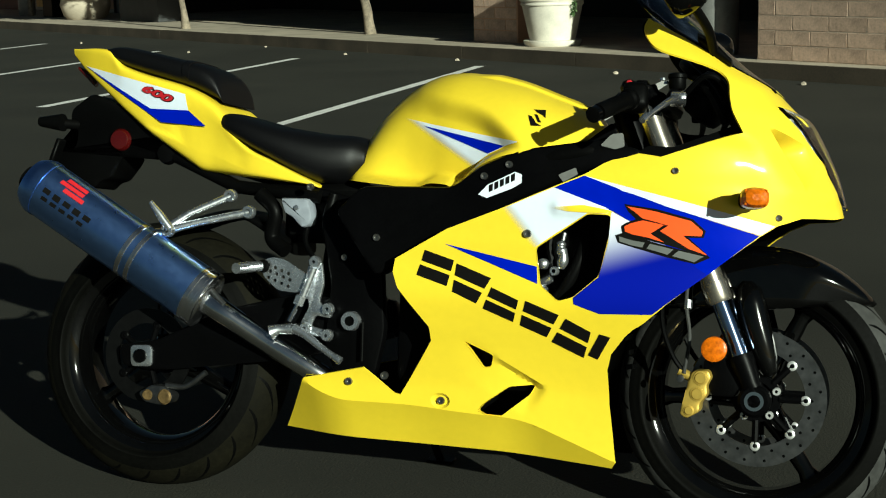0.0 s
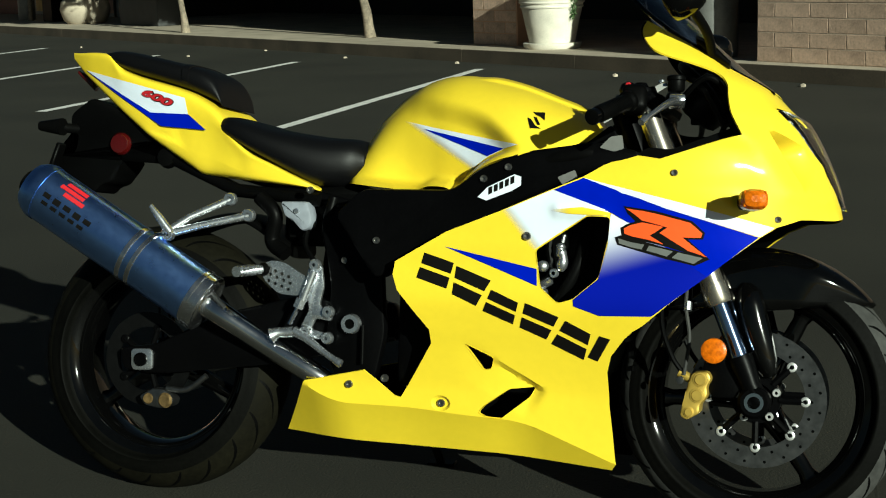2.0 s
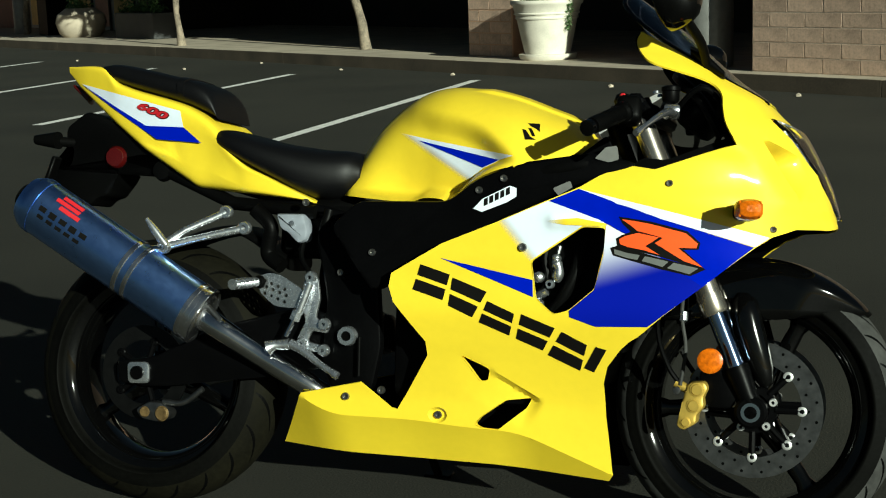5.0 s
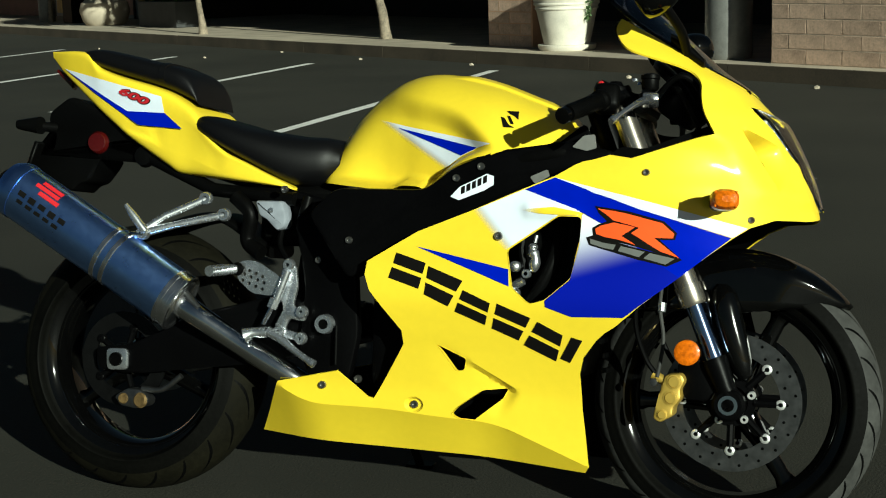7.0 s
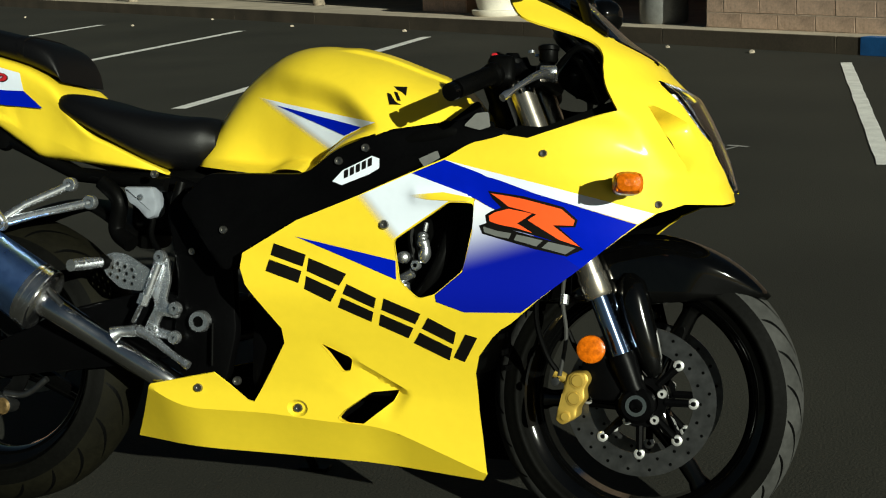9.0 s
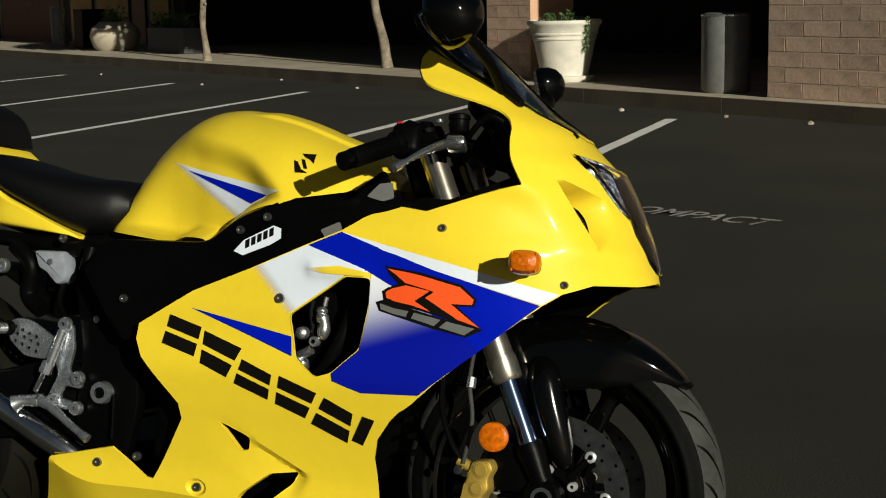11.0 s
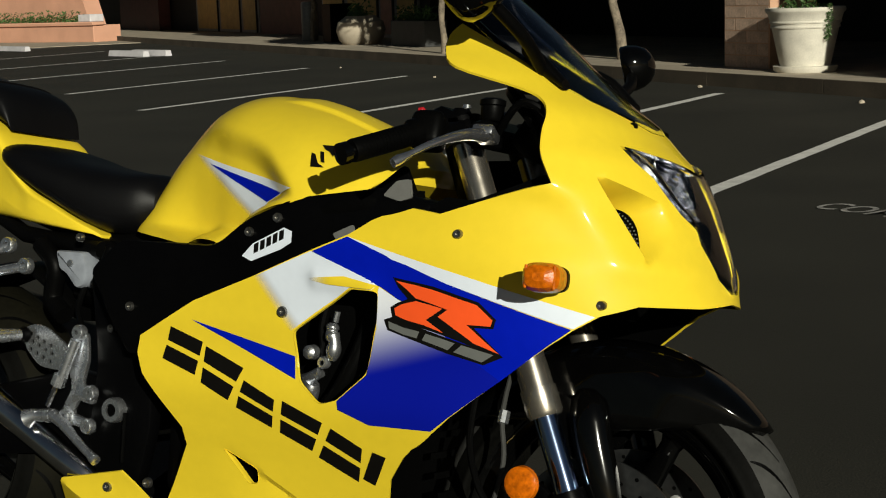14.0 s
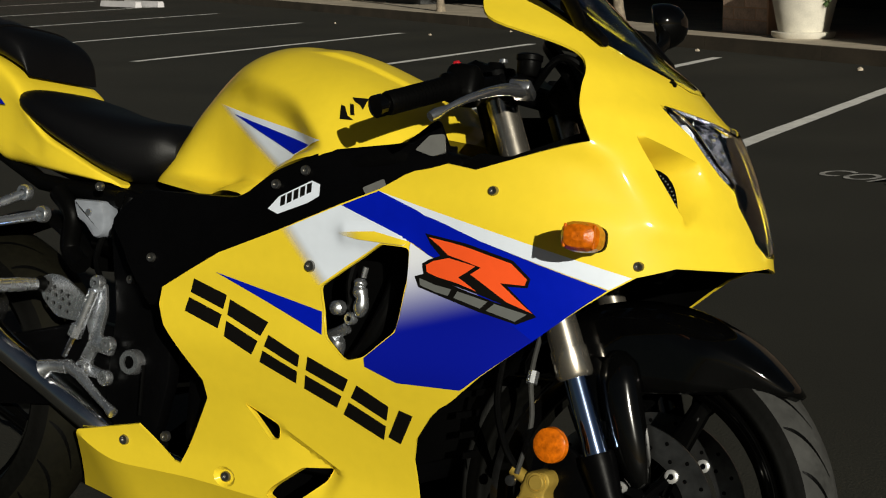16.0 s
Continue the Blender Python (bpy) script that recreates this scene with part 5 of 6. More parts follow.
# mirrors
for sd in (1, -1):
    base, hub = Vector((1.295, -0.145 * sd, 1.008)), Vector((1.257, -0.277, 1.098)) if sd > 0 else Vector((1.255, 0.30, 1.065))
    st = part("mirror", tube(smooth_path([base, base.lerp(hub, 0.45) + Vector((0.01, 0, 0.0)), hub]), [0.010] * 13, 10), BLACKP, bike, "black teardrop mirror on a stalk")
    part("mirror_foot", blob(1.262, 1.332, curve1([(1.262, 1.050), (1.29, 1.035), (1.332, 0.995)]), curve1([(1.262, 1.030), (1.29, 1.005), (1.332, 0.980)]), lambda x: 0.014, 2.4, 12, 14, -0.143 * sd), BLACKP, st)
    rows = []
    big = 1.0 if sd > 0 else 0.76
    c = hub + Vector((0.0, -0.020 * sd, 0.018))
    for t, s in ((-0.034, 0.90), (-0.030, 1.0), (-0.012, 1.0), (0.008, 0.92), (0.026, 0.74), (0.038, 0.45), (0.043, 0.12)):
        ring = []
        for k in range(28):
            a = 2 * math.pi * k / 28
            q = big * Vector((t, 0.055 * s * math.cos(a) * (1 + 0.16 * math.sin(a)), 0.054 * s * math.sin(a)))
            ring.append(c + pose(0, 0, 0, 0, -14, -20 * sd).to_3x3() @ q)
        rows.append(ring)
    part("mirror_shell", loft(rows), GLOSSB, st, "black mirror housing", sharp=60)
    gl = [c + pose(0, 0, 0, 0, -14, -20 * sd).to_3x3() @ (big * Vector((-0.0345, 0.048 * math.cos(2 * math.pi * k / 28), 0.046 * math.sin(2 * math.pi * k / 28)))) for k in range(28)]
    bm = bmesh.new()
    bm.faces.new([bm.verts.new(v) for v in gl])
    part("mirror_glass", bm, SILVERREF, st)

# ----- fork and front end -----


def fork_at(h, y):
    return Vector((1.185 + (0.83 - h) * 0.405, y, h))


for sd in (1, -1):
    y = -0.112 * sd
    leg = part("fork_leg", tube([fork_at(0.925, y), fork_at(0.60, y), fork_at(0.55, y), fork_at(0.495, y)], [0.0235, 0.0235, 0.0255, 0.0255], 24), FORKT, bike, "anodised fork tube with a chrome slider")
    part("fork_collar", tube([fork_at(0.535, y), fork_at(0.500, y), fork_at(0.494, y)], [0.028, 0.0285, 0.025], 24), FORKT, leg)
    part("fork_slider", tube([fork_at(0.50, y), fork_at(0.36, y)], 0.019, 24), SLIDER, leg, "blue-tinted chrome slider")
    part("fork_foot", tube([fork_at(0.388, y), fork_at(0.375, y), fork_at(0.33, y), fork_at(0.295, y) + Vector((0.004, 0, 0))], [0.026, 0.027, 0.022, 0.024], 20), FRAMEB, leg, "black fork bottom")
    part("axle_clamp", lathe([(0.016, -0.022), (0.030, -0.022), (0.034, -0.014), (0.034, 0.016), (0.028, 0.022), (0.016, 0.022), (0.016, -0.022)], 28, pose(1.398, y, 0.295, 90, 0, 0)), FRAMEB, leg)
    part("axle_nut", lathe([(0.013, 0.024), (0.020, 0.024), (0.020, -0.024), (0.013, -0.024), (0.013, 0.024)], 20, pose(1.398, y, 0.295, 90, 0, 0)), CHROME, leg)
    part("fork_cap", lathe([(0, 0.022), (0.012, 0.022), (0.018, 0.012), (0.024, 0.010), (0.026, 0.0)], 20, Matrix.Translation(fork_at(0.933, y))), FRAMEB, leg)
    # brake caliper
    cal = part("brake_caliper", plate(round_poly([(1.272, 0.352), (1.305, 0.356), (1.313, 0.340), (1.303, 0.322), (1.306, 0.304), (1.290, 0.285), (1.290, 0.268), (1.262, 0.252), (1.248, 0.262), (1.256, 0.290), (1.262, 0.320)], 0.008), -0.150 * sd, -0.088 * sd, 0.006), GOLD, bike, "gold four-piston brake caliper")
    part("caliper_bolt", lathe([(0, 0.006), (0.008, 0.005), (0.009, 0)], 10, pose(1.249, -0.150 * sd, 0.335, 90 * sd, 0, 0)), STEEL, cal)
    part("caliper_lug", tube([(1.244, -0.135 * sd, 0.350), (1.268, -0.135 * sd, 0.338)], 0.010, 10), GOLD, cal)
    part("caliper_bracket", plate(round_poly([(1.30, 0.40), (1.33, 0.39), (1.375, 0.34), (1.36, 0.30), (1.31, 0.30), (1.29, 0.36)], 0.01), -0.118 * sd, -0.104 * sd, 0.003), FRAMEB, cal)
    part("brake_hose", tube(smooth_path([(1.250, -0.138 * sd, 0.352), (1.228, -0.14 * sd, 0.385), (1.205, -0.13 * sd, 0.45), (1.20, -0.10 * sd, 0.55)]), 0.0055, 8), BLACKP, bike, "black braided brake hose")
    part("reflector_bracket", tube([(1.31, -0.150 * sd, 0.372), (1.315, -0.168 * sd, 0.398)], 0.006, 8), BLACKP, bike)
    part("side_reflector", lathe([(0, 0.007), (0.020, 0.007), (0.0255, 0.004), (0.0265, -0.005), (0, -0.005)], 28, pose(1.318, -0.176 * sd, 0.400, 90 * sd, 0, 0)), AMBER, bike, "round amber side reflector")
part("cable", tube(smooth_path([(1.255, -0.145, 0.345), (1.262, -0.125, 0.42), (1.252, -0.118, 0.49), (1.255, -0.10, 0.56)]), 0.004, 8), TREAD, bike, "thin grey cable")
part("hose_union", tube([(1.256, -0.124, 0.478), (1.256, -0.118, 0.496)], 0.009, 8), ALU, bike)
part("lower_clamp", box((1.235, 0, 0.66), (0.09, 0.29, 0.045), 0.012, pose(0, 0, 0, 0, 22, 0)), FRAMEB, bike)
part("upper_clamp", box((1.15, 0, 0.925), (0.10, 0.29, 0.035), 0.010, pose(0, 0, 0, 0, 22, 0)), FRAMEB, bike)
part("steering_stem", tube([(1.19, 0, 0.64), (1.08, 0, 0.93)], 0.03, 16), FRAMEB, bike)


# mudguard
def fender():
    rows = []
    n = 18
    for i in range(31):
        t = i / 30
        a = radians(41 + 100 * t)
        r0 = 0.312 + 0.006 * math.sin(math.pi * t)
        low = min(r0 - 0.012, (0.204 - 0.020 * min(1.0, t / 0.45)) / math.sin(a))
        wide = 0.080 * min(1.0, 0.20 + 0.80 * (t / 0.26) ** 0.6)
        ring = []
        for k in range(n + 1):
            s = 2 * k / n - 1
            b = radians(90) * min(1.0, abs(s) / 0.6)
            drop = wide * 0.45 * (1 - math.cos(b)) + max(0.0, abs(s) - 0.6) / 0.4 * max(0.0, r0 - wide * 0.45 - low)
            r = r0 - drop
            ring.append(Vector((1.398 + r * math.cos(a), math.copysign(wide * math.sin(b), s), 0.297 + r * math.sin(a))))
        rows.append(ring)
    return loft(rows, close=False, caps=False)


mud = part("front_mudguard", fender(), GLOSSB, bike, "gloss black front mudguard", sharp=60)
ms = mud.modifiers.new("thickness", "SOLIDIFY")
ms.thickness = 0.003
for sd in (1, -1):
    part("mudguard_bracket", plate(round_poly([(1.32, 0.50), (1.335, 0.53), (1.39, 0.52), (1.385, 0.46), (1.36, 0.43), (1.345, 0.45)], 0.012), -0.090 * sd, -0.079 * sd, 0.003), GLOSSB, mud)
part("radiator", box((1.085, 0, 0.47), (0.04, 0.30, 0.30), 0.008, pose(0, 0, 0, 0, 14, 0)), BLACKP, bike, "black radiator")
for i in range(9):
    part("radiator_fin", box((1.108 + 0.0085 * (i - 4) * -1, 0, 0.47 + 0.03 * (i - 4)), (0.004, 0.20, 0.010), 0), BLACKP, bike, smooth=False)

# ----- cockpit -----
for sd in (1, -1):
    ge, gi, cl = Vector((1.092, -0.359 * sd, 0.860)), Vector((1.142, -0.243 * sd, 0.903)), Vector((1.165, -0.118 * sd, 0.925))
    bar = part("clip_on_bar", tube([ge.lerp(gi, 0.1), gi, gi.lerp(cl, 0.5), cl], 0.011, 14), FRAMEB, bike, "black clip-on handlebar")
    pts = [ge.lerp(gi, t) for t in (0.10, 0.13, 0.5, 0.9, 0.93, 1.0)]
    grip = part("grip", tube(pts, [0.0165, 0.0175, 0.0168, 0.0172, 0.022, 0.022], 18), BLACKP, bar, "black rubber grip")
    for k in range(16):
        p = ge.lerp(gi, 0.18 + 0.70 * k / 15)
        d = (gi - ge).normalized() * 0.0016
        part("grip_rib", tube([p - d, p + d], 0.0175, 16), BLACKP, grip)
    part("bar_end", tube([ge.lerp(gi, t) for t in (-0.06, -0.05, 0.04, 0.06, 0.10)], [0.012, 0.0165, 0.0165, 0.012, 0.012], 16), GLOSSB, bar, "black bar-end weight")
    sw = part("switch_housing", box(gi.lerp(cl, 0.22), (0.052, 0.050, 0.058), 0.014, pose(0, 0, 0, -18 * sd, 0, 12 * sd), 3), BLACKP, bar, "black switch housing")
    part("switch", box(gi.lerp(cl, 0.2) + Vector((-0.012, 0, 0.030)), (0.012, 0.016, 0.010), 0.003, pose(0, 0, 0, -18 * sd, 0, 0)), RED_D if sd > 0 else BLACKP, sw, "red stop switch" if sd > 0 else "")
    part("start_button", box(gi.lerp(cl, 0.2) + Vector((-0.030, -0.004 * sd, 0.004)), (0.012, 0.016, 0.012), 0.003), GREY_D, sw)
    le, lp = Vector((1.190, -0.385 * sd, 0.846)), Vector((1.235, -0.205 * sd, 0.905))
    rows = []
    path = smooth_path([le, le.lerp(lp, 0.3) + Vector((0.013, 0, 0.014)), le.lerp(lp, 0.7) + Vector((0.008, 0, 0.012)), lp])
    rad = [0.0070, 0.0082, 0.0062] + [0.0046 + 0.0062 * k / (len(path) - 4) for k in range(len(path) - 3)]
    lever = part("lever", tube(path, rad, 12), LEVER if sd > 0 else FRAMEB, bar, "polished aluminium lever")
    part("lever_pivot", box(lp + Vector((-0.004, 0.012 * sd, 0.002)), (0.034, 0.045, 0.018), 0.006, pose(0, 0, 0, -20 * sd, 0, 10 * sd), 2), LEVER if sd > 0 else FRAMEB, lever)
    part("master_cylinder", tube([lp + Vector((-0.012, 0.0, 0.006)), lp + Vector((-0.02, 0.085 * sd, 0.028))], 0.014, 14), FRAMEB, bar, "black master cylinder")
    part("bar_clamp", tube([fork_at(0.90, -0.112 * sd), fork_at(0.935, -0.112 * sd)], 0.033, 18), FRAMEB, bar)
    part("control_cable", tube(smooth_path([lp + Vector((-0.01, 0.05 * sd, 0.0)), Vector((1.285, -0.19 * sd, 0.955)), Vector((1.325, -0.17 * sd, 0.93)), Vector((1.325, -0.14 * sd, 0.87)), Vector((1.29, -0.09 * sd, 0.80))]), 0.006, 8), BLACKP, bar, "black control cable")
resv = part("brake_reservoir", lathe([(0, 0.0), (0.015, 0.0), (0.018, 0.005), (0.018, 0.022), (0.020, 0.024), (0.020, 0.031), (0.014, 0.034), (0, 0.034)], 20, pose(1.225, -0.165, 0.930)), BLACKP, bike, "black brake fluid reservoir")
for k in range(4):
    part("clamp_bolt", lathe([(0, 0.006), (0.006, 0.005), (0.007, 0)], 10, pose(1.20 + 0.02 * (k % 2), -0.20 + 0.03 * k, 0.945, 0, 0, 0)), ALU, resv)
part("instrument_panel", box((1.275, 0, 0.925), (0.07, 0.22, 0.10), 0.02, pose(0, 0, 0, 0, 35, 0), 2), BLACKP, bike, "black instrument panel")
part("cowl_stay", tube(smooth_path([(1.33, -0.16, 0.86), (1.29, -0.15, 0.93), (1.24, -0.13, 0.98), (1.22, 0, 1.0), (1.24, 0.13, 0.98), (1.29, 0.15, 0.93), (1.33, 0.16, 0.86)]), 0.012, 8), BLACKP, bike)
part("inner_cowl", plate(round_poly([(1.10, 0.73), (1.14, 0.785), (1.175, 0.812), (1.225, 0.808), (1.36, 0.858), (1.40, 0.76), (1.40, 0.70), (1.20, 0.70)], 0.01), -0.205, -0.195), BLACKP, bike, "black inner cowl panel")
part("inner_cowl", plate(round_poly([(1.10, 0.73), (1.14, 0.785), (1.175, 0.812), (1.225, 0.808), (1.36, 0.858), (1.40, 0.76), (1.40, 0.70), (1.20, 0.70)], 0.01), 0.195, 0.205), BLACKP, bike, "black inner cowl panel")
part("headstock_panel", plate(round_poly([(1.02, 0.80), (1.10, 0.86), (1.13, 0.80), (1.10, 0.76)], 0.01), -0.20, -0.19, 0.002), FRAMEB, bike)
part("air_tube", tube(smooth_path([(0.93, -0.195, 0.775), (1.0, -0.205, 0.79), (1.07, -0.20, 0.80), (1.12, -0.17, 0.80)]), 0.021, 14), BLACKP, bike, "black ram-air tube")
part("tank_bracket", plate(round_poly([(1.080, 0.809), (1.103, 0.832), (1.126, 0.835), (1.130, 0.807), (1.110, 0.801)], 0.004), -0.226, -0.221), METALG, bike, "satin grey tank bracket")
part("spar_plate", plate(round_poly([(0.993, 0.747), (1.030, 0.763), (1.037, 0.743), (1.006, 0.731)], 0.004), -0.2245, -0.2225), METALG, bike, "satin grey plate on the frame")

# sticker marks
for k in range(5):
    x = 0.846 + 0.0118 * k
    q = [(x, 0.708 + 0.0056 * k), (x + 0.0085, 0.712 + 0.0056 * k), (x + 0.0085, 0.727 + 0.0056 * k), (x, 0.723 + 0.0056 * k)]
    part("sticker_bar", plate(q, -0.2236, -0.2240), BLACK_D, st_sticker, smooth=False)

# frame bolts and the pivot
for x, h in ((0.60, 0.606), (0.504, 0.561), (0.888, 0.767), (0.417, 0.715), (0.835, 0.742)):
    bolt(bike, x, h, -0.2225 if x > 0.56 else -0.155, 0.008)
bolt(bike, 0.604, 0.305, -0.152, 0.009)
piv = part("swingarm_pivot", lathe([(0.011, 0.010), (0.020, 0.010), (0.022, 0.006), (0.022, -0.01)], 24, pose(0.524, -0.158, 0.421, 90, 0, 0)), ALU, bike, "silver swingarm pivot nut")
part("pivot_bore", lathe([(0, 0.004), (0.0115, 0.004), (0.0115, -0.01)], 18, pose(0.524, -0.158, 0.421, 90, 0, 0)), BLACKP, piv)
part("pivot_plate", plate(round_poly([(0.44, 0.66), (0.58, 0.66), (0.60, 0.40), (0.58, 0.30), (0.50, 0.27), (0.46, 0.36), (0.47, 0.50)], 0.02), -0.150, -0.12, 0.006), FRAMEB, bike)
part("drain_hose", tube([(0.555, -0.165, 0.42), (0.556, -0.166, 0.335)], 0.0035, 8), BLACKP, bike, "thin black drain hose")
part("clutch_cover", lathe([(0, 0.05), (0.06, 0.05), (0.085, 0.035), (0.095, 0.0)], 32, pose(0.80, -0.10, 0.40, 90, 0, 0)), FRAMEB, bike)

# ----- swingarm and rear brake -----
for sd in (1, -1):
    arm = part("swingarm", plate(round_poly([(0.54, 0.46), (0.56, 0.38), (0.40, 0.33), (0.05, 0.285), (-0.05, 0.29), (-0.06, 0.34), (0.04, 0.355), (0.20, 0.43), (0.40, 0.48)], 0.015), -0.132 * sd, -0.098 * sd, 0.006), FRAMEB, bike, "black aluminium swingarm")
    adj = part("axle_block", plate(round_poly([(-0.027, 0.340), (0.029, 0.342), (0.031, 0.292), (-0.024, 0.290)], 0.012), -0.139 * sd, -0.130 * sd, 0.003), ALU, arm, "silver axle adjuster block")
    part("axle_bore", lathe([(0, 0.003), (0.012, 0.003), (0.013, 0.005), (0.016, 0.004), (0.016, -0.004)], 20, pose(0.001, -0.140 * sd, 0.316, 90 * sd, 0, 0)), FRAMEB, adj)
rc = part("rear_caliper", plate(round_poly([(-0.005, 0.230), (0.03, 0.250), (0.060, 0.250), (0.085, 0.228), (0.080, 0.212), (0.05, 0.204), (0.01, 0.210)], 0.008), -0.135, -0.095, 0.005), STEEL, bike, "tarnished metal rear brake caliper")
part("caliper_arm", tube(smooth_path([(0.06, -0.12, 0.25), (0.11, -0.12, 0.25), (0.16, -0.12, 0.285)]), 0.007, 10), STEEL, rc)
part("caliper_piston", lathe([(0, 0.006), (0.014, 0.005), (0.018, 0)], 18, pose(0.064, -0.135, 0.224, 90, 0, 0)), BRASSD, rc)
part("caliper_piston", lathe([(0, 0.006), (0.010, 0.005), (0.013, 0)], 18, pose(0.02, -0.135, 0.226, 90, 0, 0)), BRASSD, rc)
part("chain", tube([(0.02, 0.10, 0.36), (0.52, 0.10, 0.46), (0.54, 0.10, 0.38), (0.02, 0.10, 0.27)], 0.008, 6), STEEL, bike, "drive chain")
part("sprocket", lathe([(0.03, -0.003), (0.09, -0.003), (0.09, 0.003), (0.03, 0.003)], 40, pose(0, 0.10, 0.315, 90, 0, 0)), STEEL, bike)
part("shock_absorber", tube([(0.44, 0, 0.62), (0.40, 0, 0.36)], 0.035, 14), FRAMEB, bike)
stand = part("side_stand", tube([(0.60, 0.13, 0.25), (0.60, 0.235, 0.125), (0.61, 0.285, 0.062)], [0.014, 0.011, 0.011], 10), FRAMEB, bike, "black side stand holding the machine up")
part("stand_foot", box((0.61, 0.288, 0.064), (0.07, 0.04, 0.008), 0.003, pose(0, 0, 0, 12, 0, 0)), FRAMEB, stand)

# ----- exhaust -----
E0, E1 = Vector((-0.245, -0.205, 0.708)), Vector((0.160, -0.180, 0.466))
ED = (E1 - E0).normalized()


def can_ring(p, s=1.0, n=28):
    m = look(p, p + ED)
    return [m @ Vector((0.058 * s * math.cos(2 * math.pi * k / n), 0.067 * s * math.sin(2 * math.pi * k / n), 0)) for k in range(n)]


def can_rows(stops):
    return loft([can_ring(E0.lerp(E1, t), s) for t, s in stops])


exh = part("exhaust_silencer", can_rows([(0.05, 1.0), (0.3, 1.0), (0.6, 1.0), (0.985, 1.0)]), TITAN, bike, "blue-tinted titanium exhaust silencer", sharp=50)
part("end_cap", can_rows([(-0.035, 0.62), (-0.03, 0.80), (0.0, 0.94), (0.03, 1.02), (0.065, 1.025), (0.066, 0.99)]), TITAN, exh, "rounded silencer end cap")
part("outlet", tube([E0 - ED * 0.03, E0 - ED * 0.012], 0.028, 18), BLACKP, exh)
for t0, t1 in ((0.598, 0.626), (0.655, 0.682), (0.985, 1.012), (1.035, 1.060)):
    part("silencer_band", can_rows([(t0, 1.0), (t0 + 0.004, 1.035), (t1 - 0.004, 1.035), (t1, 1.0)]), CLAMP, exh, "polished clamp band")
part("front_cap", can_rows([(0.985, 1.01), (1.04, 1.01), (1.062, 0.85), (1.075, 0.55)]), CLAMP, exh, "polished front cap")
P1 = E1 + ED * 0.028
pipe = smooth_path([P1, P1 + ED * 0.06, Vector((0.31, -0.155, 0.374)), Vector((0.445, -0.125, 0.295)), Vector((0.53, -0.06, 0.235)), Vector((0.66, -0.02, 0.20))])
part("link_pipe", tube(pipe, [0.030 - 0.004 * min(1, k / 8) for k in range(len(pipe))], 20), BAND, exh, "polished steel link pipe")
part("pipe_spring", tube([E1 + Vector((0.01, -0.02, 0.045)), P1 + ED * 0.06 + Vector((0, -0.02, 0.026))], 0.006, 8), STEEL, exh)
for k in range(9):
    t = -0.01 + 0.075 * (k % 3)
    a = radians(150 + 22 * (k // 3))
    p = E0.lerp(E1, 0.0 + t)
    m = look(p, p + ED)
    if k < 6:
        part("rivet", lathe([(0, 0.004), (0.005, 0.003), (0.006, 0)], 8, Matrix.Translation(m @ Vector((-0.059 * math.cos(a - math.pi / 2 - 1.2), 0.068 * math.sin(a - math.pi / 2 - 1.2), 0))) @ pose(0, 0, 0, 90, 0, 0)), BLACKP, exh)


def can_point(t, a, off=0.0015):
    """A place on the can's side: t along it, a in degrees up from the horizontal, on the outer side."""
    p = E0.lerp(E1, t)
    side = Vector((0, -1, 0))
    side = (side - ED * side.dot(ED)).normalized()
    up = side.cross(ED)
    if up.z < 0:
        up = -up
    return p + side * (0.058 + off) * math.cos(radians(a)) + up * (0.067 + off) * math.sin(radians(a))


def can_patch(t0, t1, a0, a1):
    rows = [[can_point(t0 + (t1 - t0) * i / 6, a0 + (a1 - a0) * k / 6) for k in range(7)] for i in range(7)]
    return loft(rows, close=False, caps=False)


for t0, t1, a0, a1, m in ((0.17, 0.29, 52, 62, RED_D), (0.15, 0.29, 40, 49, RED_D), (0.19, 0.31, 28, 37, RED_D)):
    part("silencer_label_bar", can_patch(t0, t1, a0, a1), m, exh)
for k in range(5):
    part("silencer_label_bar", can_patch(0.105 + 0.062 * k, 0.145 + 0.062 * k, 6 - 2 * (k % 2), 16), BLACK_D, exh)
    part("silencer_label_bar", can_patch(0.115 + 0.055 * k, 0.15 + 0.055 * k, -8, -1), BLACK_D, exh)

# ----- pegs and rearset -----
pb = part("pillion_peg_bracket", tube([(0.205, -0.112, 0.692), (0.12, -0.15, 0.648), (0.075, -0.172, 0.612)], [0.010, 0.0085, 0.011], 12), ALU, bike, "silver pillion peg bracket")
part("bracket_arm", tube([(0.252, -0.112, 0.656), (0.15, -0.15, 0.630), (0.075, -0.172, 0.608)], [0.010, 0.0085, 0.011], 12), ALU, pb)
for p in ((0.205, -0.118, 0.692), (0.252, -0.118, 0.656), (0.082, -0.182, 0.608)):
    part("bracket_eye", lathe([(0.006, 0.007), (0.013, 0.007), (0.0155, 0.004), (0.0155, -0.008)], 18, pose(*p, 90, 0, 0)), ALU, pb)
part("folding_peg", tube([(0.088, -0.182, 0.612), (0.064, -0.19, 0.645), (0.044, -0.195, 0.672)], [0.011, 0.010, 0.005], 10), ALU, pb, "folded silver pillion peg")
part("silencer_strap", tube([(0.082, -0.18, 0.606), (0.03, -0.185, 0.600), (-0.003, -0.195, 0.615)], 0.009, 10), CHROME, pb)


def holed(poly, holes, y0, y1):
    me = sheet(poly, holes, lambda x, h: Vector((x, y0, h)), 0.012)
    bm = bmesh.new()
    bm.from_mesh(me)
    r = bmesh.ops.extrude_face_region(bm, geom=list(bm.faces))
    for v in r["geom"]:
        if isinstance(v, bmesh.types.BMVert):
            v.co.y = y1
    return bm


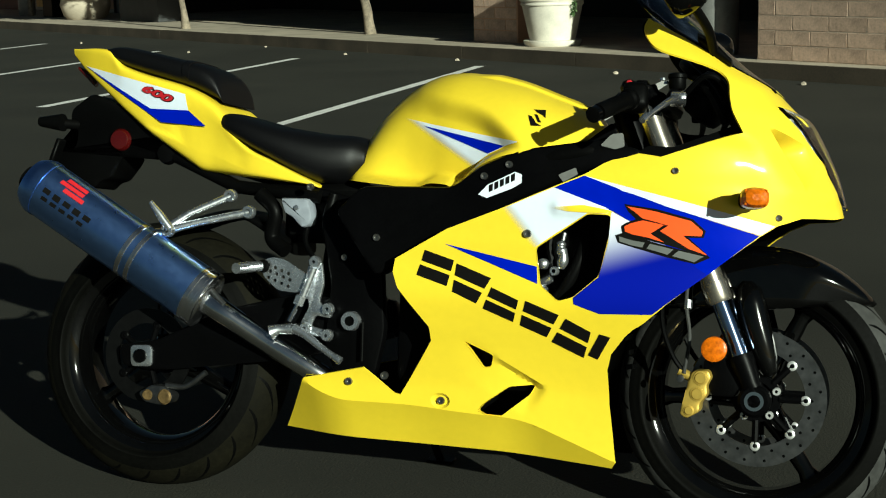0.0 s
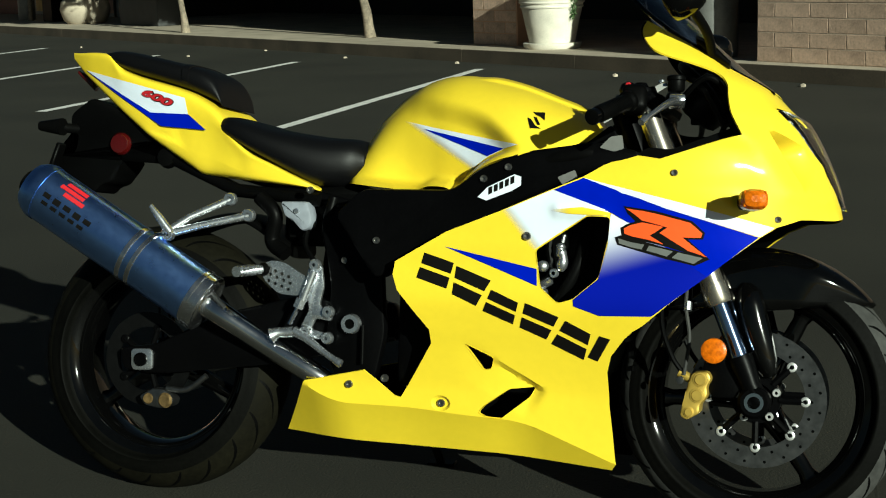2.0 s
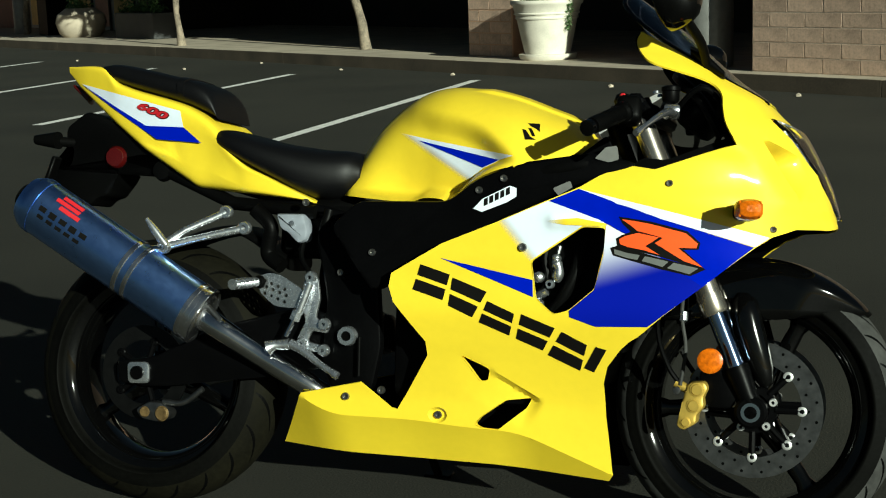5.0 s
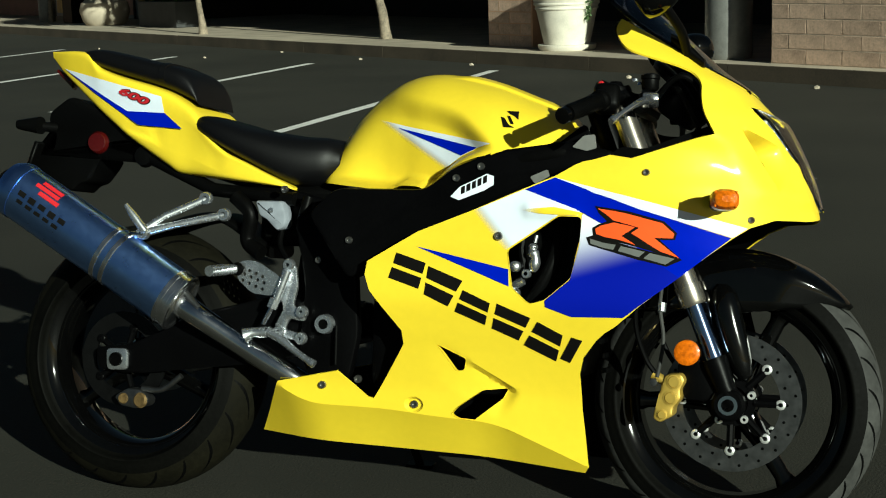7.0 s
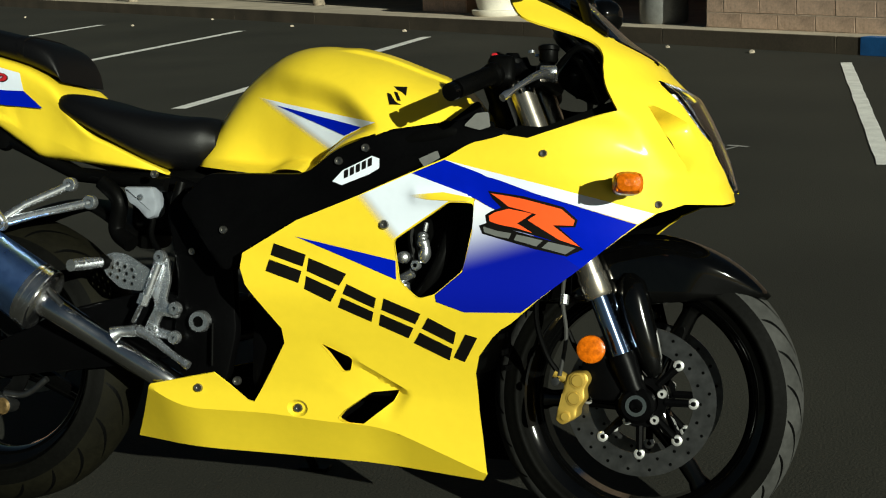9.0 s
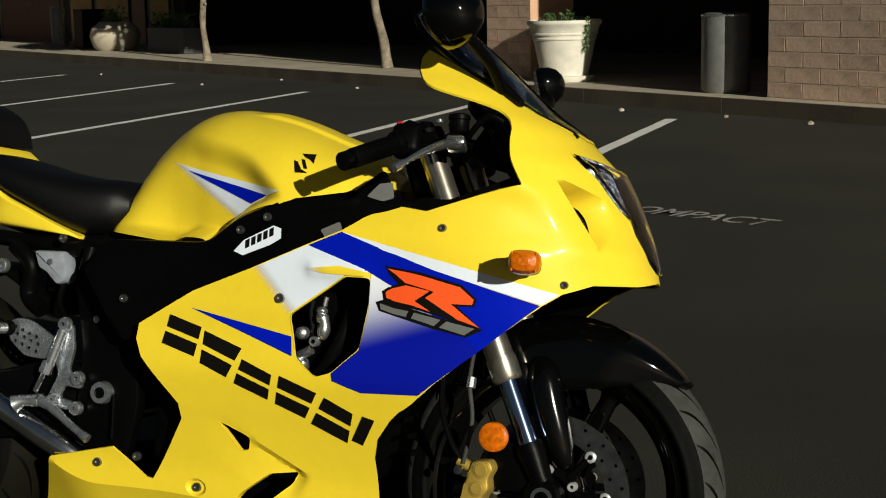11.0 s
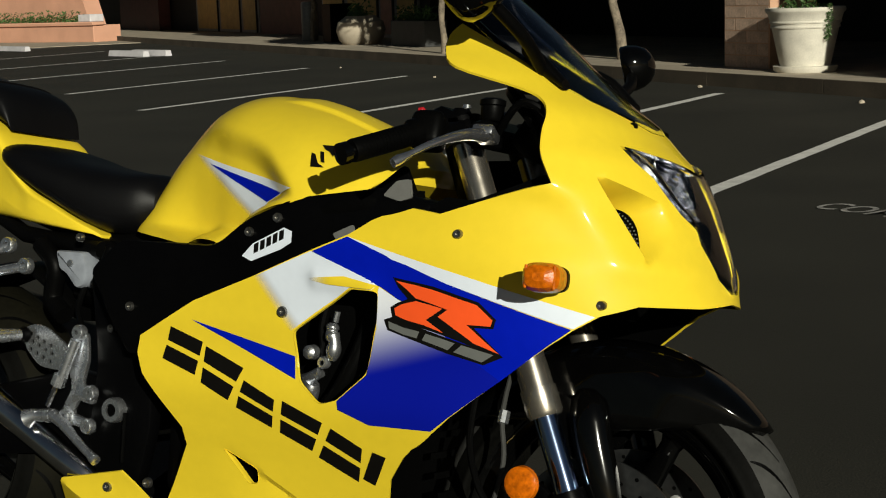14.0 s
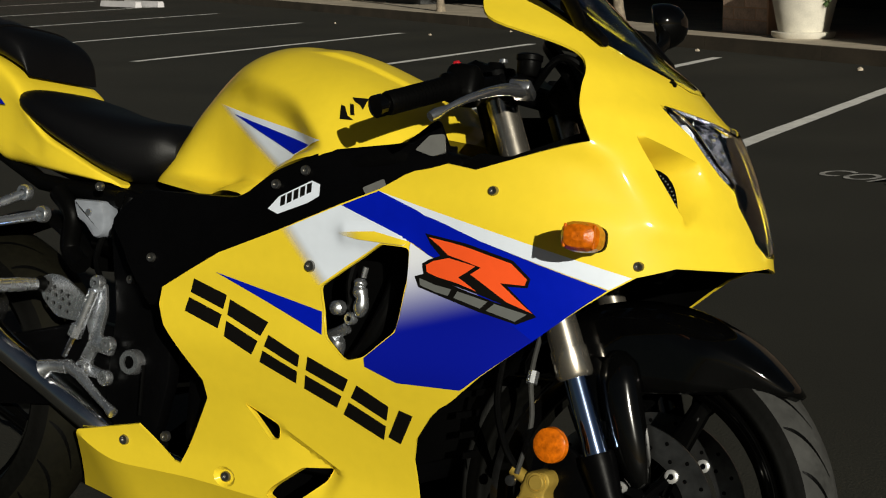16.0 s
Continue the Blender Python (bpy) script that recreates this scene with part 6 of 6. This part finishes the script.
def circle(x, h, r, n=8):
    return [(x + r * math.cos(2 * math.pi * k / n), h + r * math.sin(2 * math.pi * k / n)) for k in range(n)]


HEEL = round_poly([(0.308, 0.545), (0.335, 0.556), (0.365, 0.552), (0.42, 0.520), (0.43, 0.49), (0.40, 0.478), (0.352, 0.482), (0.316, 0.512)], 0.012)
pins = [circle(0.328 + 0.016 * i + (0.004 if j % 2 else 0), 0.538 - 0.014 * j - 0.006 * i, 0.0042) for i in range(4) for j in range(3)]
rs = part("rearset", holed(HEEL, pins, -0.168, -0.163), ALU, bike, "silver perforated heel guard and rearset", smooth=False)
part("rearset_plate", plate(round_poly([(0.424, 0.552), (0.452, 0.548), (0.458, 0.50), (0.448, 0.458), (0.480, 0.440), (0.476, 0.424), (0.440, 0.430), (0.430, 0.405), (0.480, 0.395), (0.476, 0.380), (0.425, 0.385), (0.40, 0.40), (0.425, 0.45), (0.408, 0.50)], 0.008), -0.160, -0.150, 0.002), ALU, rs)
for x, h in ((0.471, 0.445), (0.470, 0.387), (0.436, 0.548), (0.418, 0.400)):
    part("rearset_bolt", lathe([(0.004, 0.008), (0.011, 0.008), (0.014, 0.004), (0.014, -0.006)], 16, pose(x, -0.162, h, 90, 0, 0)), ALU, rs)
part("master_cylinder", tube([(0.438, -0.172, 0.535), (0.414, -0.174, 0.470)], 0.0095, 12), ALU, rs, "silver rear brake cylinder")
part("push_rod", tube([(0.408, -0.174, 0.462), (0.385, -0.174, 0.415)], 0.0055, 8), CHROME, rs)
part("rod_nut", tube([(0.412, -0.174, 0.472), (0.404, -0.174, 0.452)], 0.0125, 6), ALU, rs)
part("brake_pedal", tube(smooth_path([(0.395, -0.172, 0.400), (0.425, -0.174, 0.386), (0.465, -0.178, 0.360), (0.512, -0.182, 0.333)]), [0.012 - 0.0045 * min(1.0, k / 12) + (0.002 if k > 16 else 0) for k in range(19)], 10), ALU, rs, "silver brake pedal")
part("foot_peg", tube([(0.318, -0.168, 0.535), (0.300, -0.215, 0.532), (0.292, -0.262, 0.529)], [0.010, 0.013, 0.012], 12), ALU, rs, "silver rider foot peg")
part("peg_joint", lathe([(0, 0.010), (0.010, 0.008), (0.015, 0.0), (0.010, -0.01)], 14, pose(0.318, -0.175, 0.535, 90, 0, 0)), BLACKP, rs)
part("pedal_pivot", tube([(0.345, -0.182, 0.388), (0.362, -0.178, 0.396), (0.392, -0.172, 0.398)], [0.018, 0.011, 0.013], 10), ALU, rs)
rf = part("rear_reservoir", plate(round_poly([(0.332, 0.690), (0.400, 0.690), (0.412, 0.652), (0.408, 0.630), (0.388, 0.622), (0.362, 0.648), (0.345, 0.655)], 0.008), -0.130, -0.085, 0.008), RESERV, bike, "pale translucent rear brake reservoir")
part("reservoir_bolt", lathe([(0, 0.004), (0.006, 0.003), (0.007, 0)], 10, pose(0.375, -0.131, 0.668, 90, 0, 0)), ALU, rf)
part("reservoir_hose", tube(smooth_path([(0.395, -0.11, 0.63), (0.40, -0.13, 0.59), (0.43, -0.15, 0.555)]), 0.006, 8), BLACKP, rf)
part("wiring", tube(smooth_path([(0.27, -0.10, 0.70), (0.31, -0.10, 0.66), (0.30, -0.09, 0.60), (0.34, -0.10, 0.57)]), 0.018, 10), BLACKP, bike)
part("wiring", tube(smooth_path([(0.46, -0.12, 0.70), (0.45, -0.13, 0.63), (0.47, -0.13, 0.55)]), 0.012, 10), BLACKP, bike)
part("seat_rail", tube([(0.02, -0.05, 0.79), (0.20, -0.07, 0.715), (0.42, -0.10, 0.695)], 0.016, 10), BLACKP, bike)

# ----- undertail -----
ut = part("undertail", plate(round_poly([(-0.256, 0.895), (-0.20, 0.935), (-0.12, 0.905), (-0.02, 0.845), (0.08, 0.770), (0.04, 0.782), (-0.02, 0.815), (-0.049, 0.820), (-0.0705, 0.812), (-0.103, 0.793), (-0.1135, 0.773), (-0.140, 0.7285), (-0.165, 0.723), (-0.184, 0.703), (-0.241, 0.722), (-0.300, 0.771), (-0.310, 0.801), (-0.2445, 0.806), (-0.240, 0.841), (-0.2546, 0.846)], 0.015), -0.055, 0.055, 0.010), BLACKP, bike, "black undertail and plate holder")
part("tail_knob", lathe([(0, 0.02), (0.022, 0.016), (0.027, 0)], 16, pose(0.010, -0.05, 0.791, 90, 0, 0)), BLACKP, ut)
part("rear_reflector", lathe([(0, 0.008), (0.022, 0.006), (0.027, 0.0), (0.027, -0.01)], 20, pose(-0.114, -0.062, 0.822, 90, 0, 0)), REDLENS, ut, "round red side reflector")
part("tail_light", blob(-0.262, -0.22, curve1([(-0.262, 1.005), (-0.22, 0.985)]), curve1([(-0.262, 0.995), (-0.22, 0.955)]), lambda x: 0.014, 2.6, 10, 16), REDLENS, ut)
for sd in (1, -1):
    rows = part("rear_indicator", tube([(-0.235, -0.045 * sd, 0.858), (-0.262, -0.085 * sd, 0.858)], 0.012, 10), BLACKP, ut, "rear turn signal on a stalk")
    part("amber_lens", blob(-0.305, -0.25, curve1([(-0.305, 0.872), (-0.25, 0.880)]), curve1([(-0.305, 0.848), (-0.25, 0.838)]), lambda x: 0.022, 2.6, 10, 16, -0.095 * sd), BLACKP, rows)
part("plate_holder", box((-0.285, 0, 0.775), (0.012, 0.17, 0.10), 0.003, pose(0, 0, 0, 0, 20, 0)), BLACKP, ut)

# guard of the far fork leg, screen screws
for sd in (1, -1):
    rows = []
    for h, x, r in ((0.540, 1.372, 0.010), (0.525, 1.376, 0.026), (0.495, 1.380, 0.032), (0.46, 1.388, 0.033), (0.42, 1.400, 0.032), (0.385, 1.411, 0.028), (0.355, 1.421, 0.020), (0.345, 1.421, 0.010)):
        rows.append([Vector((x + r * math.cos(math.pi * k / 14), -(0.084 + 0.85 * r * math.sin(math.pi * k / 14)) * sd, h)) for k in range(15)])
    part("fork_guard", loft(rows, close=False, caps=False), GUARDB, mud, "gloss black fork guard")
for sd in (1, -1):
    bolt(cowl, 1.412, 0.936, r=0.006, y=-0.066 * sd).data.materials[0] = BLACKP

# far inner panel, caliper faces
part("inner_cowl", plate(round_poly([(1.03, 0.70), (1.03, 0.895), (1.13, 0.90), (1.20, 0.865), (1.36, 0.865), (1.42, 0.78), (1.42, 0.70)], 0.02), 0.165, 0.172), BLACKP, bike, "black inner cowl panel")
for sd in (1, -1):
    for x, h, r in ((1.290, 0.338, 0.015), (1.284, 0.305, 0.015), (1.268, 0.270, 0.011)):
        part("caliper_cap", lathe([(0, 0.004), (r * 0.7, 0.004), (r * 0.8, 0.002), (r, 0.0015), (r, -0.004)], 16, pose(x, -0.150 * sd, h, 90 * sd, 0, 0)), GOLD, mud)

# ---------- single blocks of the walls ----------
lay_blocks(wall, -6.18, -0.30, 0.30, 0.15, 2.3, seed=2)
lay_blocks(pil, 3.86, 4.70, 0.75, 0.15, 2.4, lu=0.42, seed=3)
